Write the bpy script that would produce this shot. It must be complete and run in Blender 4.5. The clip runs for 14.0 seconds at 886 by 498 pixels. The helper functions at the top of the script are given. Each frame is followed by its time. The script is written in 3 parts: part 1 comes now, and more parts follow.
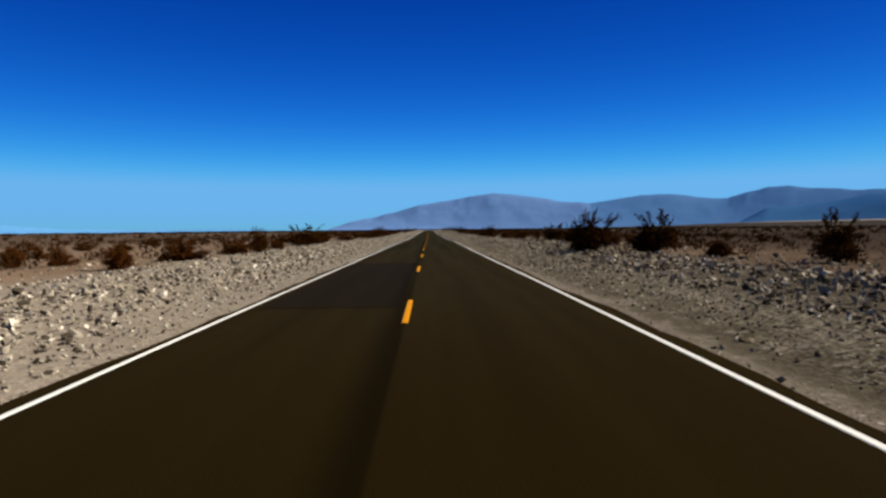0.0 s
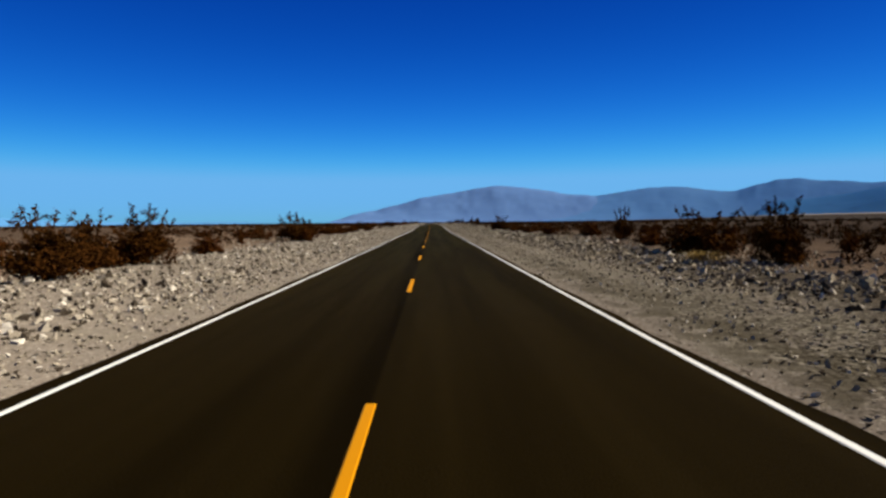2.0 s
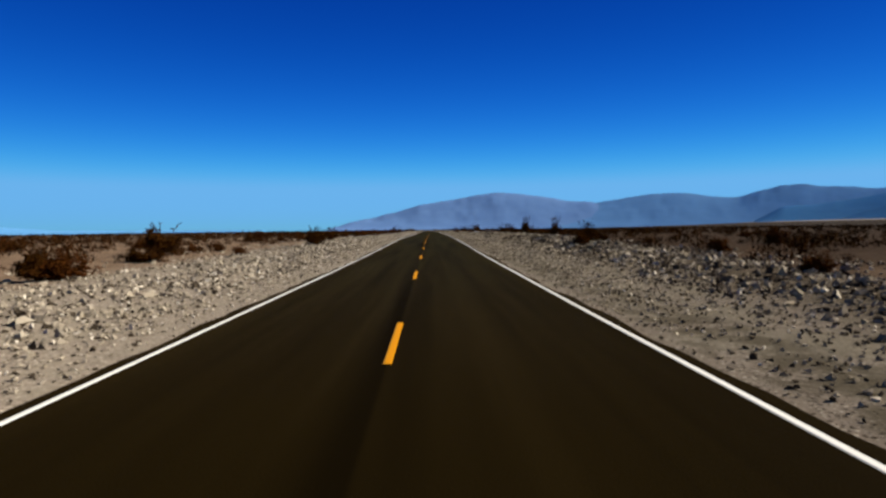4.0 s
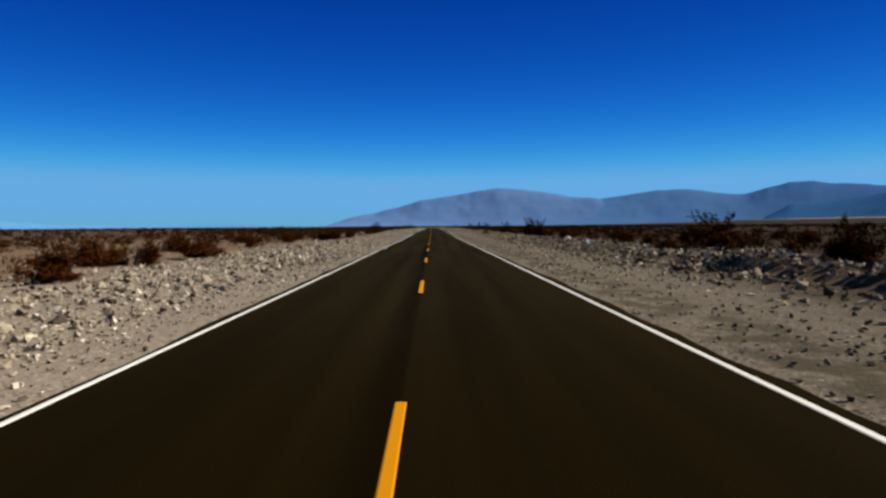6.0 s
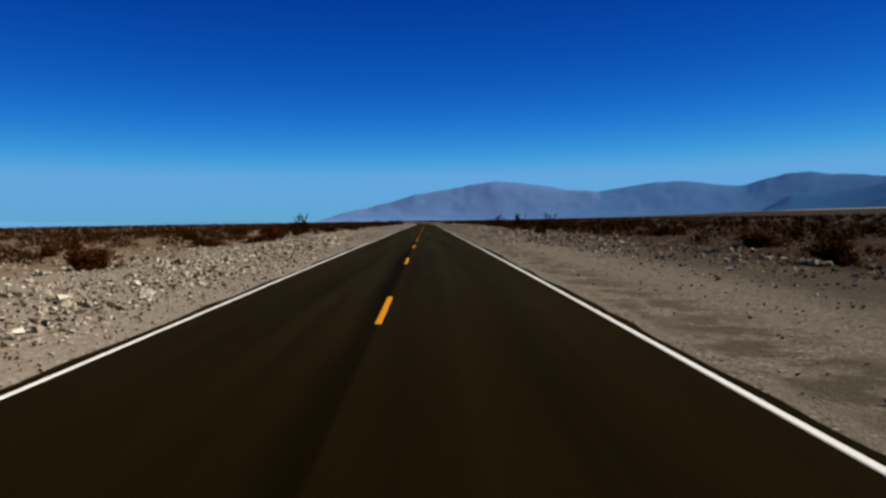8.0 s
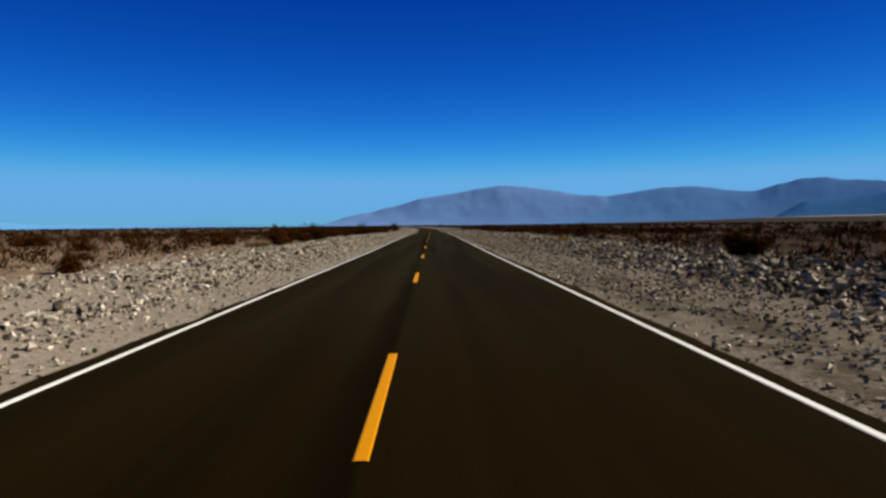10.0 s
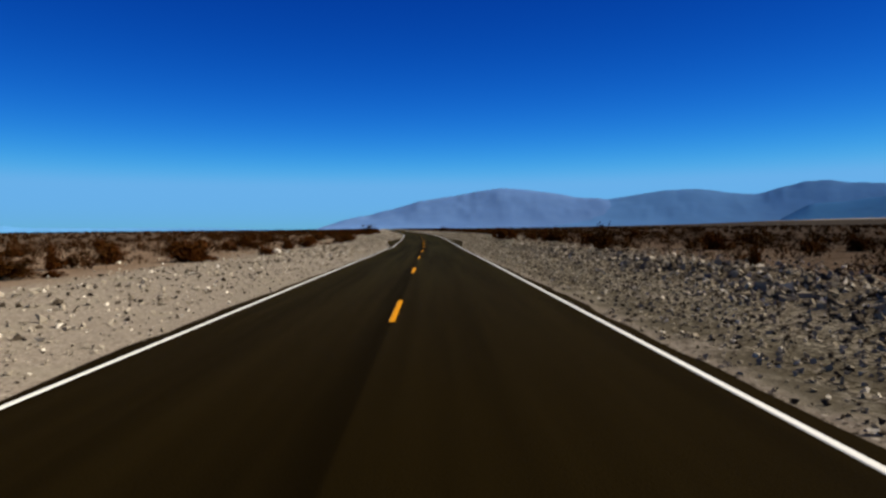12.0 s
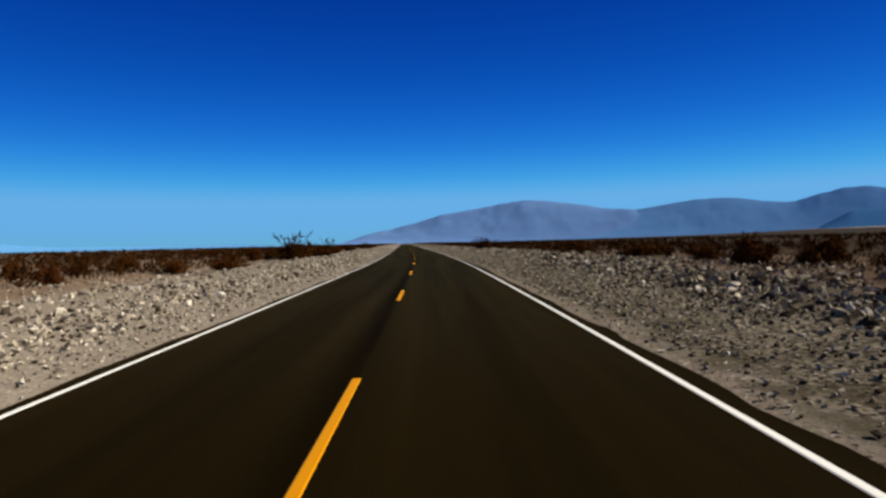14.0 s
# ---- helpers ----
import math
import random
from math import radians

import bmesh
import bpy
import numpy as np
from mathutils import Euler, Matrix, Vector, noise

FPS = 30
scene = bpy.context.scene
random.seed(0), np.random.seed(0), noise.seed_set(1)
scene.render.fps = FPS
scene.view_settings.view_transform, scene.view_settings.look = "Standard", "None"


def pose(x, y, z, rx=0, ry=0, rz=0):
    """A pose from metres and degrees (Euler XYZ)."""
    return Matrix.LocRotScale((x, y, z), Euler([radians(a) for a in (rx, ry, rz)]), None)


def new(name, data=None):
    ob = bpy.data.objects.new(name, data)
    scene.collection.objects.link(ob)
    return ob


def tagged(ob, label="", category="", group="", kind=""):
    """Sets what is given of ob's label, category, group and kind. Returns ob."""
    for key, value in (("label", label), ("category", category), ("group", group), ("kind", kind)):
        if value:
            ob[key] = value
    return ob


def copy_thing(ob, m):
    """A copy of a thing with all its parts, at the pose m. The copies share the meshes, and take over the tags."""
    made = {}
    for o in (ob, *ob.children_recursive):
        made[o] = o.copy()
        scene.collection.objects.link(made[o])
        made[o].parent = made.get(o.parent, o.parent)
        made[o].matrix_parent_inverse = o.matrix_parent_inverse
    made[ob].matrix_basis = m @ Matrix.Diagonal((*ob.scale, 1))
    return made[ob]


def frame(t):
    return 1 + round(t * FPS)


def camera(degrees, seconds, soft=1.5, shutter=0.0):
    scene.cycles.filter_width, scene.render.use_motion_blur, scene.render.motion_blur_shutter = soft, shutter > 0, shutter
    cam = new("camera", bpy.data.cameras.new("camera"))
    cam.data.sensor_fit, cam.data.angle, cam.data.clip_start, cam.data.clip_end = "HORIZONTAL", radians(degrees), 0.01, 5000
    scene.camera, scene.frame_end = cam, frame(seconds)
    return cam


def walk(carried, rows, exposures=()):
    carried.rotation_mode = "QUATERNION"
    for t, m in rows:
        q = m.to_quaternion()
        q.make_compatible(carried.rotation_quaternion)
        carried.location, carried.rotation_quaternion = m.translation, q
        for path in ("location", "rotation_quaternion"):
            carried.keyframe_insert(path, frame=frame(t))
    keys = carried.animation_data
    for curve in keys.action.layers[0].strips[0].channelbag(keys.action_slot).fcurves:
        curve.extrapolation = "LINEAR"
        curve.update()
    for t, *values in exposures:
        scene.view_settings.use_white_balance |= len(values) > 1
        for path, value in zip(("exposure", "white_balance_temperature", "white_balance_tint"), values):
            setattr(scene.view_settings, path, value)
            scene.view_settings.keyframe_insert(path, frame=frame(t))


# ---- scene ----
cam = camera(74.0, 14.0, soft=2.7)
walk(cam, [
    (0.0, pose(0.305, -7.343, 1.174, 88.059, 0.556, -1.390)),
    (0.5, pose(0.405, 11.847, 1.225, 87.158, 0.580, -1.216)),
    (1.0, pose(0.422, 31.127, 1.142, 88.396, -0.221, -0.844)),
    (1.5, pose(0.421, 50.885, 1.125, 87.609, 0.409, -1.251)),
    (2.0, pose(0.422, 70.067, 1.042, 87.379, 0.502, -1.094)),
    (2.5, pose(0.396, 89.440, 0.989, 87.879, 0.651, -1.104)),
    (5.0, pose(0.415, 184.727, 1.279, 88.168, 0.639, -1.242)),
    (5.5, pose(0.335, 203.591, 1.412, 88.226, 0.552, -1.017)),
    (6.0, pose(0.215, 222.403, 1.455, 87.706, 0.395, -1.046)),
    (6.5, pose(0.217, 241.294, 1.464, 87.254, -0.140, -1.474)),
    (7.0, pose(0.286, 260.168, 1.411, 87.739, 0.099, -1.378)),
    (7.5, pose(0.411, 278.997, 1.420, 87.287, 0.633, -1.823)),
    (8.0, pose(0.577, 297.884, 1.509, 87.163, 0.881, -1.590)),
    (10.5, pose(0.313, 392.487, 1.469, 87.760, 0.516, -1.033)),
    (11.0, pose(0.309, 411.472, 1.485, 87.852, 0.240, -1.542)),
    (11.5, pose(0.435, 430.408, 1.499, 87.704, 1.096, -1.382)),
    (12.0, pose(0.513, 449.333, 1.374, 87.920, 0.536, -1.224)),
    (12.5, pose(0.548, 468.362, 1.315, 87.347, 1.079, -1.193)),
    (13.0, pose(0.608, 487.363, 1.160, 87.718, 0.074, -1.298)),
    (13.5, pose(0.513, 506.573, 1.255, 86.802, 1.783, -0.351)),
    (14.0, pose(0.071, 525.924, 1.258, 89.295, 1.344, 1.018)),
], exposures=[(0.0, 1.0), (2.5, 1.0), (5.0, 0.94), (6.0, 0.84), (7.5, 0.75), (8.0, 0.75), (10.5, 0.88), (12.0, 0.93), (12.5, 0.87), (14.0, 0.90)])

# ---- light ----
SUN_EL, SUN_AZ = radians(33), radians(90)
world = bpy.data.worlds.new("world")
scene.world = world
world.use_nodes = True
wt = world.node_tree
sky = wt.nodes.new("ShaderNodeTexSky")
sky.sky_type = "NISHITA"
sky.sun_disc = False
sky.sun_elevation, sky.sun_rotation = SUN_EL, SUN_AZ
sky.altitude, sky.air_density, sky.dust_density, sky.ozone_density = 1500, 1.0, 0.0, 6.0
# the deep desert blue: each channel falls off towards the zenith at its own rate, and levels out near the horizon;
# drawn together across the road's direction, so that the sky stays even from side to side
aim, squeeze, upward = wt.nodes.new("ShaderNodeTexCoord"), wt.nodes.new("ShaderNodeMapping"), wt.nodes.new("ShaderNodeSeparateXYZ")
squeeze.inputs["Scale"].default_value = (0.12, 1.0, 1.0)
wt.links.new(aim.outputs["Generated"], squeeze.inputs["Vector"])
wt.links.new(squeeze.outputs[0], sky.inputs[0])
wt.links.new(aim.outputs["Generated"], upward.inputs[0])
deepen = wt.nodes.new("ShaderNodeMapRange")
deepen.interpolation_type = "SMOOTHSTEP"
wt.links.new(upward.outputs[2], deepen.inputs["Value"])
for key, value in (("From Min", 0.38), ("From Max", 0.8), ("To Min", 1.0), ("To Max", 0.25)):
    deepen.inputs[key].default_value = value
split, join = wt.nodes.new("ShaderNodeSeparateColor"), wt.nodes.new("ShaderNodeCombineColor")
wt.links.new(sky.outputs[0], split.inputs[0])
for channel, (power, share, most) in enumerate(((4.0, 0.065, 3.2), (2.4, 0.338, 9.9), (1.7, 0.960, 19.4))):
    fall, part_of, level = (wt.nodes.new("ShaderNodeMath") for i in range(3))
    fall.operation, part_of.operation, level.operation = "POWER", "MULTIPLY", "SMOOTH_MIN"
    fall.inputs[1].default_value, part_of.inputs[1].default_value = power, share
    level.inputs[1].default_value, level.inputs[2].default_value = most, 0.5 * most
    wt.links.new(split.outputs[channel], fall.inputs[0])
    wt.links.new(fall.outputs[0], part_of.inputs[0])
    wt.links.new(part_of.outputs[0], level.inputs[0])
    dim = wt.nodes.new("ShaderNodeMath")
    dim.operation = "MULTIPLY"
    wt.links.new(level.outputs[0], dim.inputs[0])
    wt.links.new(deepen.outputs["Result"], dim.inputs[1])
    wt.links.new(dim.outputs[0], join.inputs[channel])
wt.links.new(join.outputs[0], wt.nodes["Background"].inputs[0])
wt.nodes["Background"].inputs[1].default_value = 0.0228
sun = new("sun", bpy.data.lights.new("sun", "SUN"))
sun.data.energy, sun.data.angle, sun.data.color = 4.4, radians(0.5), (1.0, 0.965, 0.92)
to_sun = Vector((math.sin(SUN_AZ) * math.cos(SUN_EL), math.cos(SUN_AZ) * math.cos(SUN_EL), math.sin(SUN_EL)))
sun.matrix_world = Matrix.Translation((30, 0, 60)) @ to_sun.to_track_quat("Z", "Y").to_matrix().to_4x4()

# ---- plan: the road's centre line, widths and the ground's height ----
LINE_L, LINE_R = 2.443, 2.707
PERIOD, DASH = 8.96, 2.375
BEND_FROM, BEND_TO, BEND = 488.0, 588.0, radians(0.049)


def centre(y):
    u = np.clip(np.asarray(y, float) - BEND_FROM, 0, BEND_TO - BEND_FROM)
    return -0.5 * BEND * u * u - BEND * (BEND_TO - BEND_FROM) * np.maximum(0, np.asarray(y, float) - BEND_TO)


def ramp(a, b, x):
    v = np.clip((np.asarray(x, float) - a) / (b - a), 0, 1)
    return v * v * (3 - 2 * v)


def lattice(ix, iy, seed):
    h = np.sin(ix * 127.1 + iy * 311.7 + seed * 74.7) * 43758.5453
    return h - np.floor(h)


def vnoise(x, y, seed=0):
    """Smooth value noise, 0 to 1."""
    x, y = np.asarray(x, float), np.asarray(y, float)
    ix, iy = np.floor(x), np.floor(y)
    fx, fy = x - ix, y - iy
    fx, fy = fx * fx * (3 - 2 * fx), fy * fy * (3 - 2 * fy)
    a, b = lattice(ix, iy, seed), lattice(ix + 1, iy, seed)
    c, d = lattice(ix, iy + 1, seed), lattice(ix + 1, iy + 1, seed)
    return (a * (1 - fx) + b * fx) * (1 - fy) + (c * (1 - fx) + d * fx) * fy


# gentle grades of the road along its length
GRADE_AT = [-40.0, -7.3, 11.8, 31.1, 50.9, 70.1, 89.1, 119.1, 139.7, 184.7, 203.6, 222.4, 241.3, 260.2, 279.0, 297.9, 327.9, 347.5, 392.5, 411.5, 430.4, 449.3, 468.4, 487.5, 506.6, 525.9, 565.9]
GRADE = [0.0, 0.0021, -0.0017, 0.0009, -0.007, -0.0047, 0.0018, 0.0, 0.0, 0.0112, 0.0058, -0.0024, 0.0004, -0.002, 0.0018, 0.005, 0.0, 0.0, -0.003, 0.003, -0.0046, -0.0049, -0.0062, -0.0074, 0.007, 0.0046, 0.0]
profile_y = np.arange(-40, 700, 0.5)
profile_z = np.concatenate([[0], np.cumsum(np.interp(profile_y, GRADE_AT, GRADE))[:-1] * 0.5])
profile_z -= np.interp(0, profile_y, profile_z)


def road_height(y):
    return np.interp(y, profile_y, profile_z)


def apron(y):
    return 1.12 * ramp(492, 512, y) * (1 - ramp(514, 524, y))


def stony(y):
    """How strong the rock berm beside the right lane is: 0 at the smooth turnout, 1 where it is heaped."""
    y = np.asarray(y, float)
    base = np.clip(0.75 + 0.7 * (vnoise(y / 30, y * 0, 5) - 0.45), 0.55, 1)
    return base * (1 - 0.45 * ramp(232, 250, y) * (1 - ramp(350, 372, y))) * (1 - 0.6 * ramp(292, 304, y) * (1 - ramp(316, 330, y)))


def bank(y):
    """How thickly the bank beside the left lane is strewn with rocks."""
    y = np.asarray(y, float)
    return 0.9 - 0.65 * ramp(424, 440, y) * (1 - ramp(476, 490, y)) - 0.3 * ramp(486, 494, y) * (1 - ramp(504, 512, y)) - 0.35 * ramp(204, 210, y) * (1 - ramp(220, 226, y))


def foot(y):
    """Where the rock berm beside the right lane begins."""
    return 5.7 + 1.9 * ramp(150, 185, y) * (1 - ramp(300, 330, y))


def graded(y):
    """Where the dirt strip beside the right lane has been scraped clear of stones."""
    y = np.asarray(y, float)
    return np.clip(sum(ramp(a, a + 7, y) * (1 - ramp(b, b + 9, y)) for a, b in ((-12, 3), (13, 24), (72, 126), (196, 234), (296, 322), (384, 396))), 0, 1)


def ground_height(u, y):
    u, y = np.asarray(u, float), np.asarray(y, float)
    far = ramp(25, 120, np.abs(u))
    z = -0.03 - 0.05 * ramp(0, 0.4, np.where(u > 0, 3.05, 2.72) - np.abs(u)) + road_height(y) * (1 - ramp(30, 200, np.abs(u)))
    z = z - 16 * ramp(750, 4600, np.hypot(u, y - 270)) * (1 - ramp(300, 900, u))
    left = ramp(3.4, 6.5, -u) * (1 - ramp(7.5, 9.5, -u))
    over, steep = u - foot(y), ramp(5.8, 7.4, foot(y))
    right = ramp(0, 1, over / (2.4 - 1.4 * steep)) * (1 - ramp(2.4 - steep, 4.0, over)) * stony(y) * (0.55 + 0.45 * steep)
    z = z + left * (0.06 + 0.13 * vnoise(u / 2.2, y / 5, 1)) + right * (0.16 + 0.42 * vnoise(u / 1.7, y / 2.8, 2))
    out = ramp(3.4, 4.5, np.abs(u))
    z = z + out * (0.09 * (vnoise(u / 1.3, y / 2.2, 3) - 0.5)) + 0.03 * ramp(3.2, 6.0, u)
    desert = ramp(8, 16, np.abs(u))
    return z + desert * (0.12 * (vnoise(u / 4, y / 6, 6) - 0.5) + 0.03) + far * 0.5 * (vnoise(u / 60, y / 60, 7) - 0.5) + 34 * (np.maximum(0, np.minimum(u, 2400) - 700) / 1670) ** 2


def height_at(x, y):
    return float(ground_height(x - float(centre(y)), y))


# ---- materials ----
def material(name, rough=0.9):
    m = bpy.data.materials.new(name)
    m.use_nodes = True
    p = m.node_tree.nodes["Principled BSDF"]
    p.inputs["Roughness"].default_value = rough
    p.inputs["Specular IOR Level"].default_value = 0.0
    return m, m.node_tree, p


def low_angle_sheen(p, weight, rough, tint):
    """A tinted sheen, which lightens a surface seen at a low angle."""
    p.inputs["Sheen Weight"].default_value = weight
    p.inputs["Sheen Roughness"].default_value = rough
    p.inputs["Sheen Tint"].default_value = (*tint, 1)


def node(nt, kind, **values):
    n = nt.nodes.new(kind)
    for key, value in values.items():
        n.inputs[key].default_value = value
    return n


def noise_of(nt, vec, scale, detail=4.0, rough=0.6):
    n = node(nt, "ShaderNodeTexNoise", Scale=scale, Detail=detail, Roughness=rough)
    nt.links.new(vec, n.inputs["Vector"])
    return n.outputs["Fac"]


def band(nt, value, lo, hi):
    n = nt.nodes.new("ShaderNodeMapRange")
    n.interpolation_type = "SMOOTHSTEP"
    nt.links.new(value, n.inputs["Value"])
    n.inputs["From Min"].default_value, n.inputs["From Max"].default_value = lo, hi
    return n.outputs["Result"]


def maths(nt, op, a, b):
    n = nt.nodes.new("ShaderNodeMath")
    n.operation = op
    for i, v in enumerate((a, b)):
        if isinstance(v, (int, float)):
            n.inputs[i].default_value = v
        else:
            nt.links.new(v, n.inputs[i])
    return n.outputs[0]


def mix(nt, fac, a, b):
    n = nt.nodes.new("ShaderNodeMix")
    n.data_type = "RGBA"
    for socket, v in ((n.inputs["Factor"], fac), (n.inputs["A"], a), (n.inputs["B"], b)):
        if isinstance(v, (int, float)):
            socket.default_value = v
        elif isinstance(v, tuple):
            socket.default_value = (*v, 1)
        else:
            nt.links.new(v, socket)
    return n.outputs["Result"]


def bump(nt, p, height, strength, distance):
    n = node(nt, "ShaderNodeBump", Strength=strength, Distance=distance)
    nt.links.new(height, n.inputs["Height"])
    nt.links.new(n.outputs[0], p.inputs["Normal"])


def plan_uv(nt):
    uv = nt.nodes.new("ShaderNodeUVMap")
    uv.uv_map = "plan"
    sep = nt.nodes.new("ShaderNodeSeparateXYZ")
    nt.links.new(uv.outputs[0], sep.inputs[0])
    return uv.outputs[0], sep.outputs[0], sep.outputs[1]


def asphalt_material(name, base, pale, dust=1.0):
    m, nt, p = material(name, 0.9)
    p.inputs["Specular IOR Level"].default_value = 0.005
    low_angle_sheen(p, 0.09, 0.2, (1.0, 0.50, 0.11))
    uv, u, v = plan_uv(nt)
    grain = noise_of(nt, uv, 60, 3)
    blotch = noise_of(nt, uv, 0.5, 5)
    stretch = node(nt, "ShaderNodeMapping", Scale=(1.6, 0.05, 1))
    nt.links.new(uv, stretch.inputs["Vector"])
    streak = noise_of(nt, stretch.outputs[0], 1.0, 4)
    col = mix(nt, band(nt, grain, 0.3, 0.75), base, pale)
    col = mix(nt, band(nt, blotch, 0.35, 0.8), col, tuple(c * 1.25 for c in base))
    col = mix(nt, maths(nt, "MULTIPLY", band(nt, streak, 0.45, 0.75), 0.55), col, tuple(c * 0.55 for c in base))
    col = mix(nt, maths(nt, "MULTIPLY", band(nt, streak, 0.47, 0.30), 0.3), col, tuple(c * 1.4 for c in pale))
    # an older, paler stretch at the start
    col = mix(nt, maths(nt, "MULTIPLY", band(nt, v, 48.0, 12.0), 0.6), col, tuple(c * 1.4 for c in pale))
    # the darker paving joint beside the centre line
    wob = maths(nt, "ADD", u, maths(nt, "MULTIPLY", maths(nt, "SUBTRACT", noise_of(nt, uv, 0.25, 3), 0.5), 0.25))
    seam = maths(nt, "MULTIPLY", band(nt, wob, -0.42, -0.08), band(nt, u, 0.02, -0.03))
    col = mix(nt, maths(nt, "MULTIPLY", seam, 0.6), col, tuple(c * 0.4 for c in base))
    # the sheen follows the streaks and is weaker over the joint
    nt.links.new(maths(nt, "SUBTRACT", maths(nt, "ADD", 0.05 * dust, maths(nt, "MULTIPLY", band(nt, streak, 0.72, 0.28), 0.085 * dust)), maths(nt, "MULTIPLY", seam, 0.055 * dust)), p.inputs["Sheen Weight"])
    nt.links.new(col, p.inputs["Base Color"])
    bump(nt, p, grain, 0.35, 0.01)
    return m


ASPHALT = asphalt_material("worn_asphalt", (0.0069, 0.0041, 0.0007), (0.0099, 0.0060, 0.0013))
PATCH = asphalt_material("fresh_asphalt", (0.0061, 0.0040, 0.0020), (0.0090, 0.0062, 0.0031), 0.3)


def paint_material(name, colour, worn, paint_sheen=0.0):
    m, nt, p = material(name, 0.6)
    low_angle_sheen(p, paint_sheen, 0.3, (1.0, 1.0, 0.6))
    geo = nt.nodes.new("ShaderNodeNewGeometry")
    wear = noise_of(nt, geo.outputs["Position"], 14, 5, 0.7)
    col = mix(nt, band(nt, wear, 0.62, 0.78), colour, worn)
    nt.links.new(col, p.inputs["Base Color"])
    return m


WHITE = paint_material("white_road_paint", (0.6700, 0.6300, 0.5300), (0.2667, 0.2409, 0.1849))
GRIT = paint_material("pale_grit", (0.3400, 0.2750, 0.1900), (0.2000, 0.1600, 0.1100))
YELLOW = paint_material("yellow_road_paint", (0.5300, 0.2020, 0.0032), (0.2429, 0.0994, 0.0086), 0.05)


def ground_material():
    m, nt, p = material("desert_ground", 0.95)
    low_angle_sheen(p, 0.10, 0.27, (1.0, 0.73, 0.42))
    p.inputs["Diffuse Roughness"].default_value = 0.4
    uv, u, v = plan_uv(nt)
    au = maths(nt, "ABSOLUTE", u, 0)
    big, mid, fine = noise_of(nt, uv, 0.08, 4), noise_of(nt, uv, 0.8, 5), noise_of(nt, uv, 9, 5, 0.7)
    grit = mix(nt, band(nt, fine, 0.35, 0.7), (0.1620, 0.1260, 0.0870), (0.2400, 0.1910, 0.1350))
    relief = fine
    # loose stones of three sizes, each of its own tone, with dark gaps between
    for scale, low, high, lightest in ((34.0, 0.30, 0.46, 0.31), (19.0, 0.36, 0.52, 0.38)):
        cell = node(nt, "ShaderNodeTexVoronoi", Scale=scale)
        nt.links.new(uv, cell.inputs["Vector"])
        tone = nt.nodes.new("ShaderNodeSeparateColor")
        nt.links.new(cell.outputs["Color"], tone.inputs[0])
        stone = mix(nt, band(nt, tone.outputs[0], 0.25, 0.95), (0.0345, 0.0259, 0.0180), (lightest, lightest * 0.84, lightest * 0.60))
        here = maths(nt, "MULTIPLY", band(nt, cell.outputs["Distance"], 0.46, 0.34), band(nt, maths(nt, "ADD", tone.outputs[1], maths(nt, "MULTIPLY", mid, 0.35)), low + 0.14, high + 0.14))
        grit = mix(nt, here, grit, stone)
        relief = maths(nt, "ADD", relief, maths(nt, "MULTIPLY", here, maths(nt, "SUBTRACT", 1.0, cell.outputs["Distance"])))
    dust = mix(nt, band(nt, fine, 0.3, 0.8), (0.1660, 0.1370, 0.0890), (0.2230, 0.1860, 0.1230))
    grit = mix(nt, maths(nt, "MULTIPLY", band(nt, maths(nt, "ADD", mid, maths(nt, "MULTIPLY", maths(nt, "MULTIPLY", band(nt, u, 2.8, 3.4), band(nt, u, 6.0, 4.6)), 0.12)), 0.50, 0.66), 0.7), grit, dust)
    swept = maths(nt, "MULTIPLY", maths(nt, "MULTIPLY", band(nt, u, -7.0, -4.2), band(nt, u, -2.4, -2.8)), 0.28)
    grit = mix(nt, swept, grit, mix(nt, band(nt, fine, 0.3, 0.75), (0.1900, 0.1520, 0.1080), (0.2700, 0.2200, 0.1580)))
    # broken rubble beside the right lane, thinner along the graded dirt strip
    rubbly = maths(nt, "MAXIMUM", band(nt, v, 96.0, 72.0), band(nt, v, 370.0, 410.0))
    rubbly = maths(nt, "MULTIPLY", maths(nt, "ADD", maths(nt, "MULTIPLY", rubbly, 0.75), 0.25), maths(nt, "MULTIPLY", band(nt, u, 3.0, 3.8), band(nt, u, 11.0, 9.0)))
    rubbly = maths(nt, "MAXIMUM", rubbly, maths(nt, "MULTIPLY", maths(nt, "MULTIPLY", band(nt, u, 5.4, 7.4), band(nt, u, 17.0, 12.0)), 0.85))
    cell = node(nt, "ShaderNodeTexVoronoi", Scale=22.0)
    nt.links.new(uv, cell.inputs["Vector"])
    tone = nt.nodes.new("ShaderNodeSeparateColor")
    nt.links.new(cell.outputs["Color"], tone.inputs[0])
    chip = mix(nt, band(nt, tone.outputs[0], 0.45, 1.0), (0.0280, 0.0215, 0.0125), (0.2700, 0.2250, 0.1450))
    here = maths(nt, "MULTIPLY", rubbly, band(nt, maths(nt, "ADD", tone.outputs[1], mid), 0.66, 0.86))
    grit = mix(nt, here, grit, chip)
    relief = maths(nt, "ADD", relief, maths(nt, "MULTIPLY", here, maths(nt, "SUBTRACT", 1.0, cell.outputs["Distance"])))
    # shade of the rubble put into the ground colour from the berm outwards
    berm_shade = maths(nt, "MULTIPLY", maths(nt, "MULTIPLY", band(nt, maths(nt, "ADD", u, maths(nt, "MULTIPLY", mid, 2.4)), 6.4, 8.6), band(nt, u, 20.0, 13.0)), 0.85)
    grit = mix(nt, berm_shade, grit, mix(nt, band(nt, fine, 0.3, 0.75), (0.0430, 0.0330, 0.0205), (0.0930, 0.0725, 0.0470)))
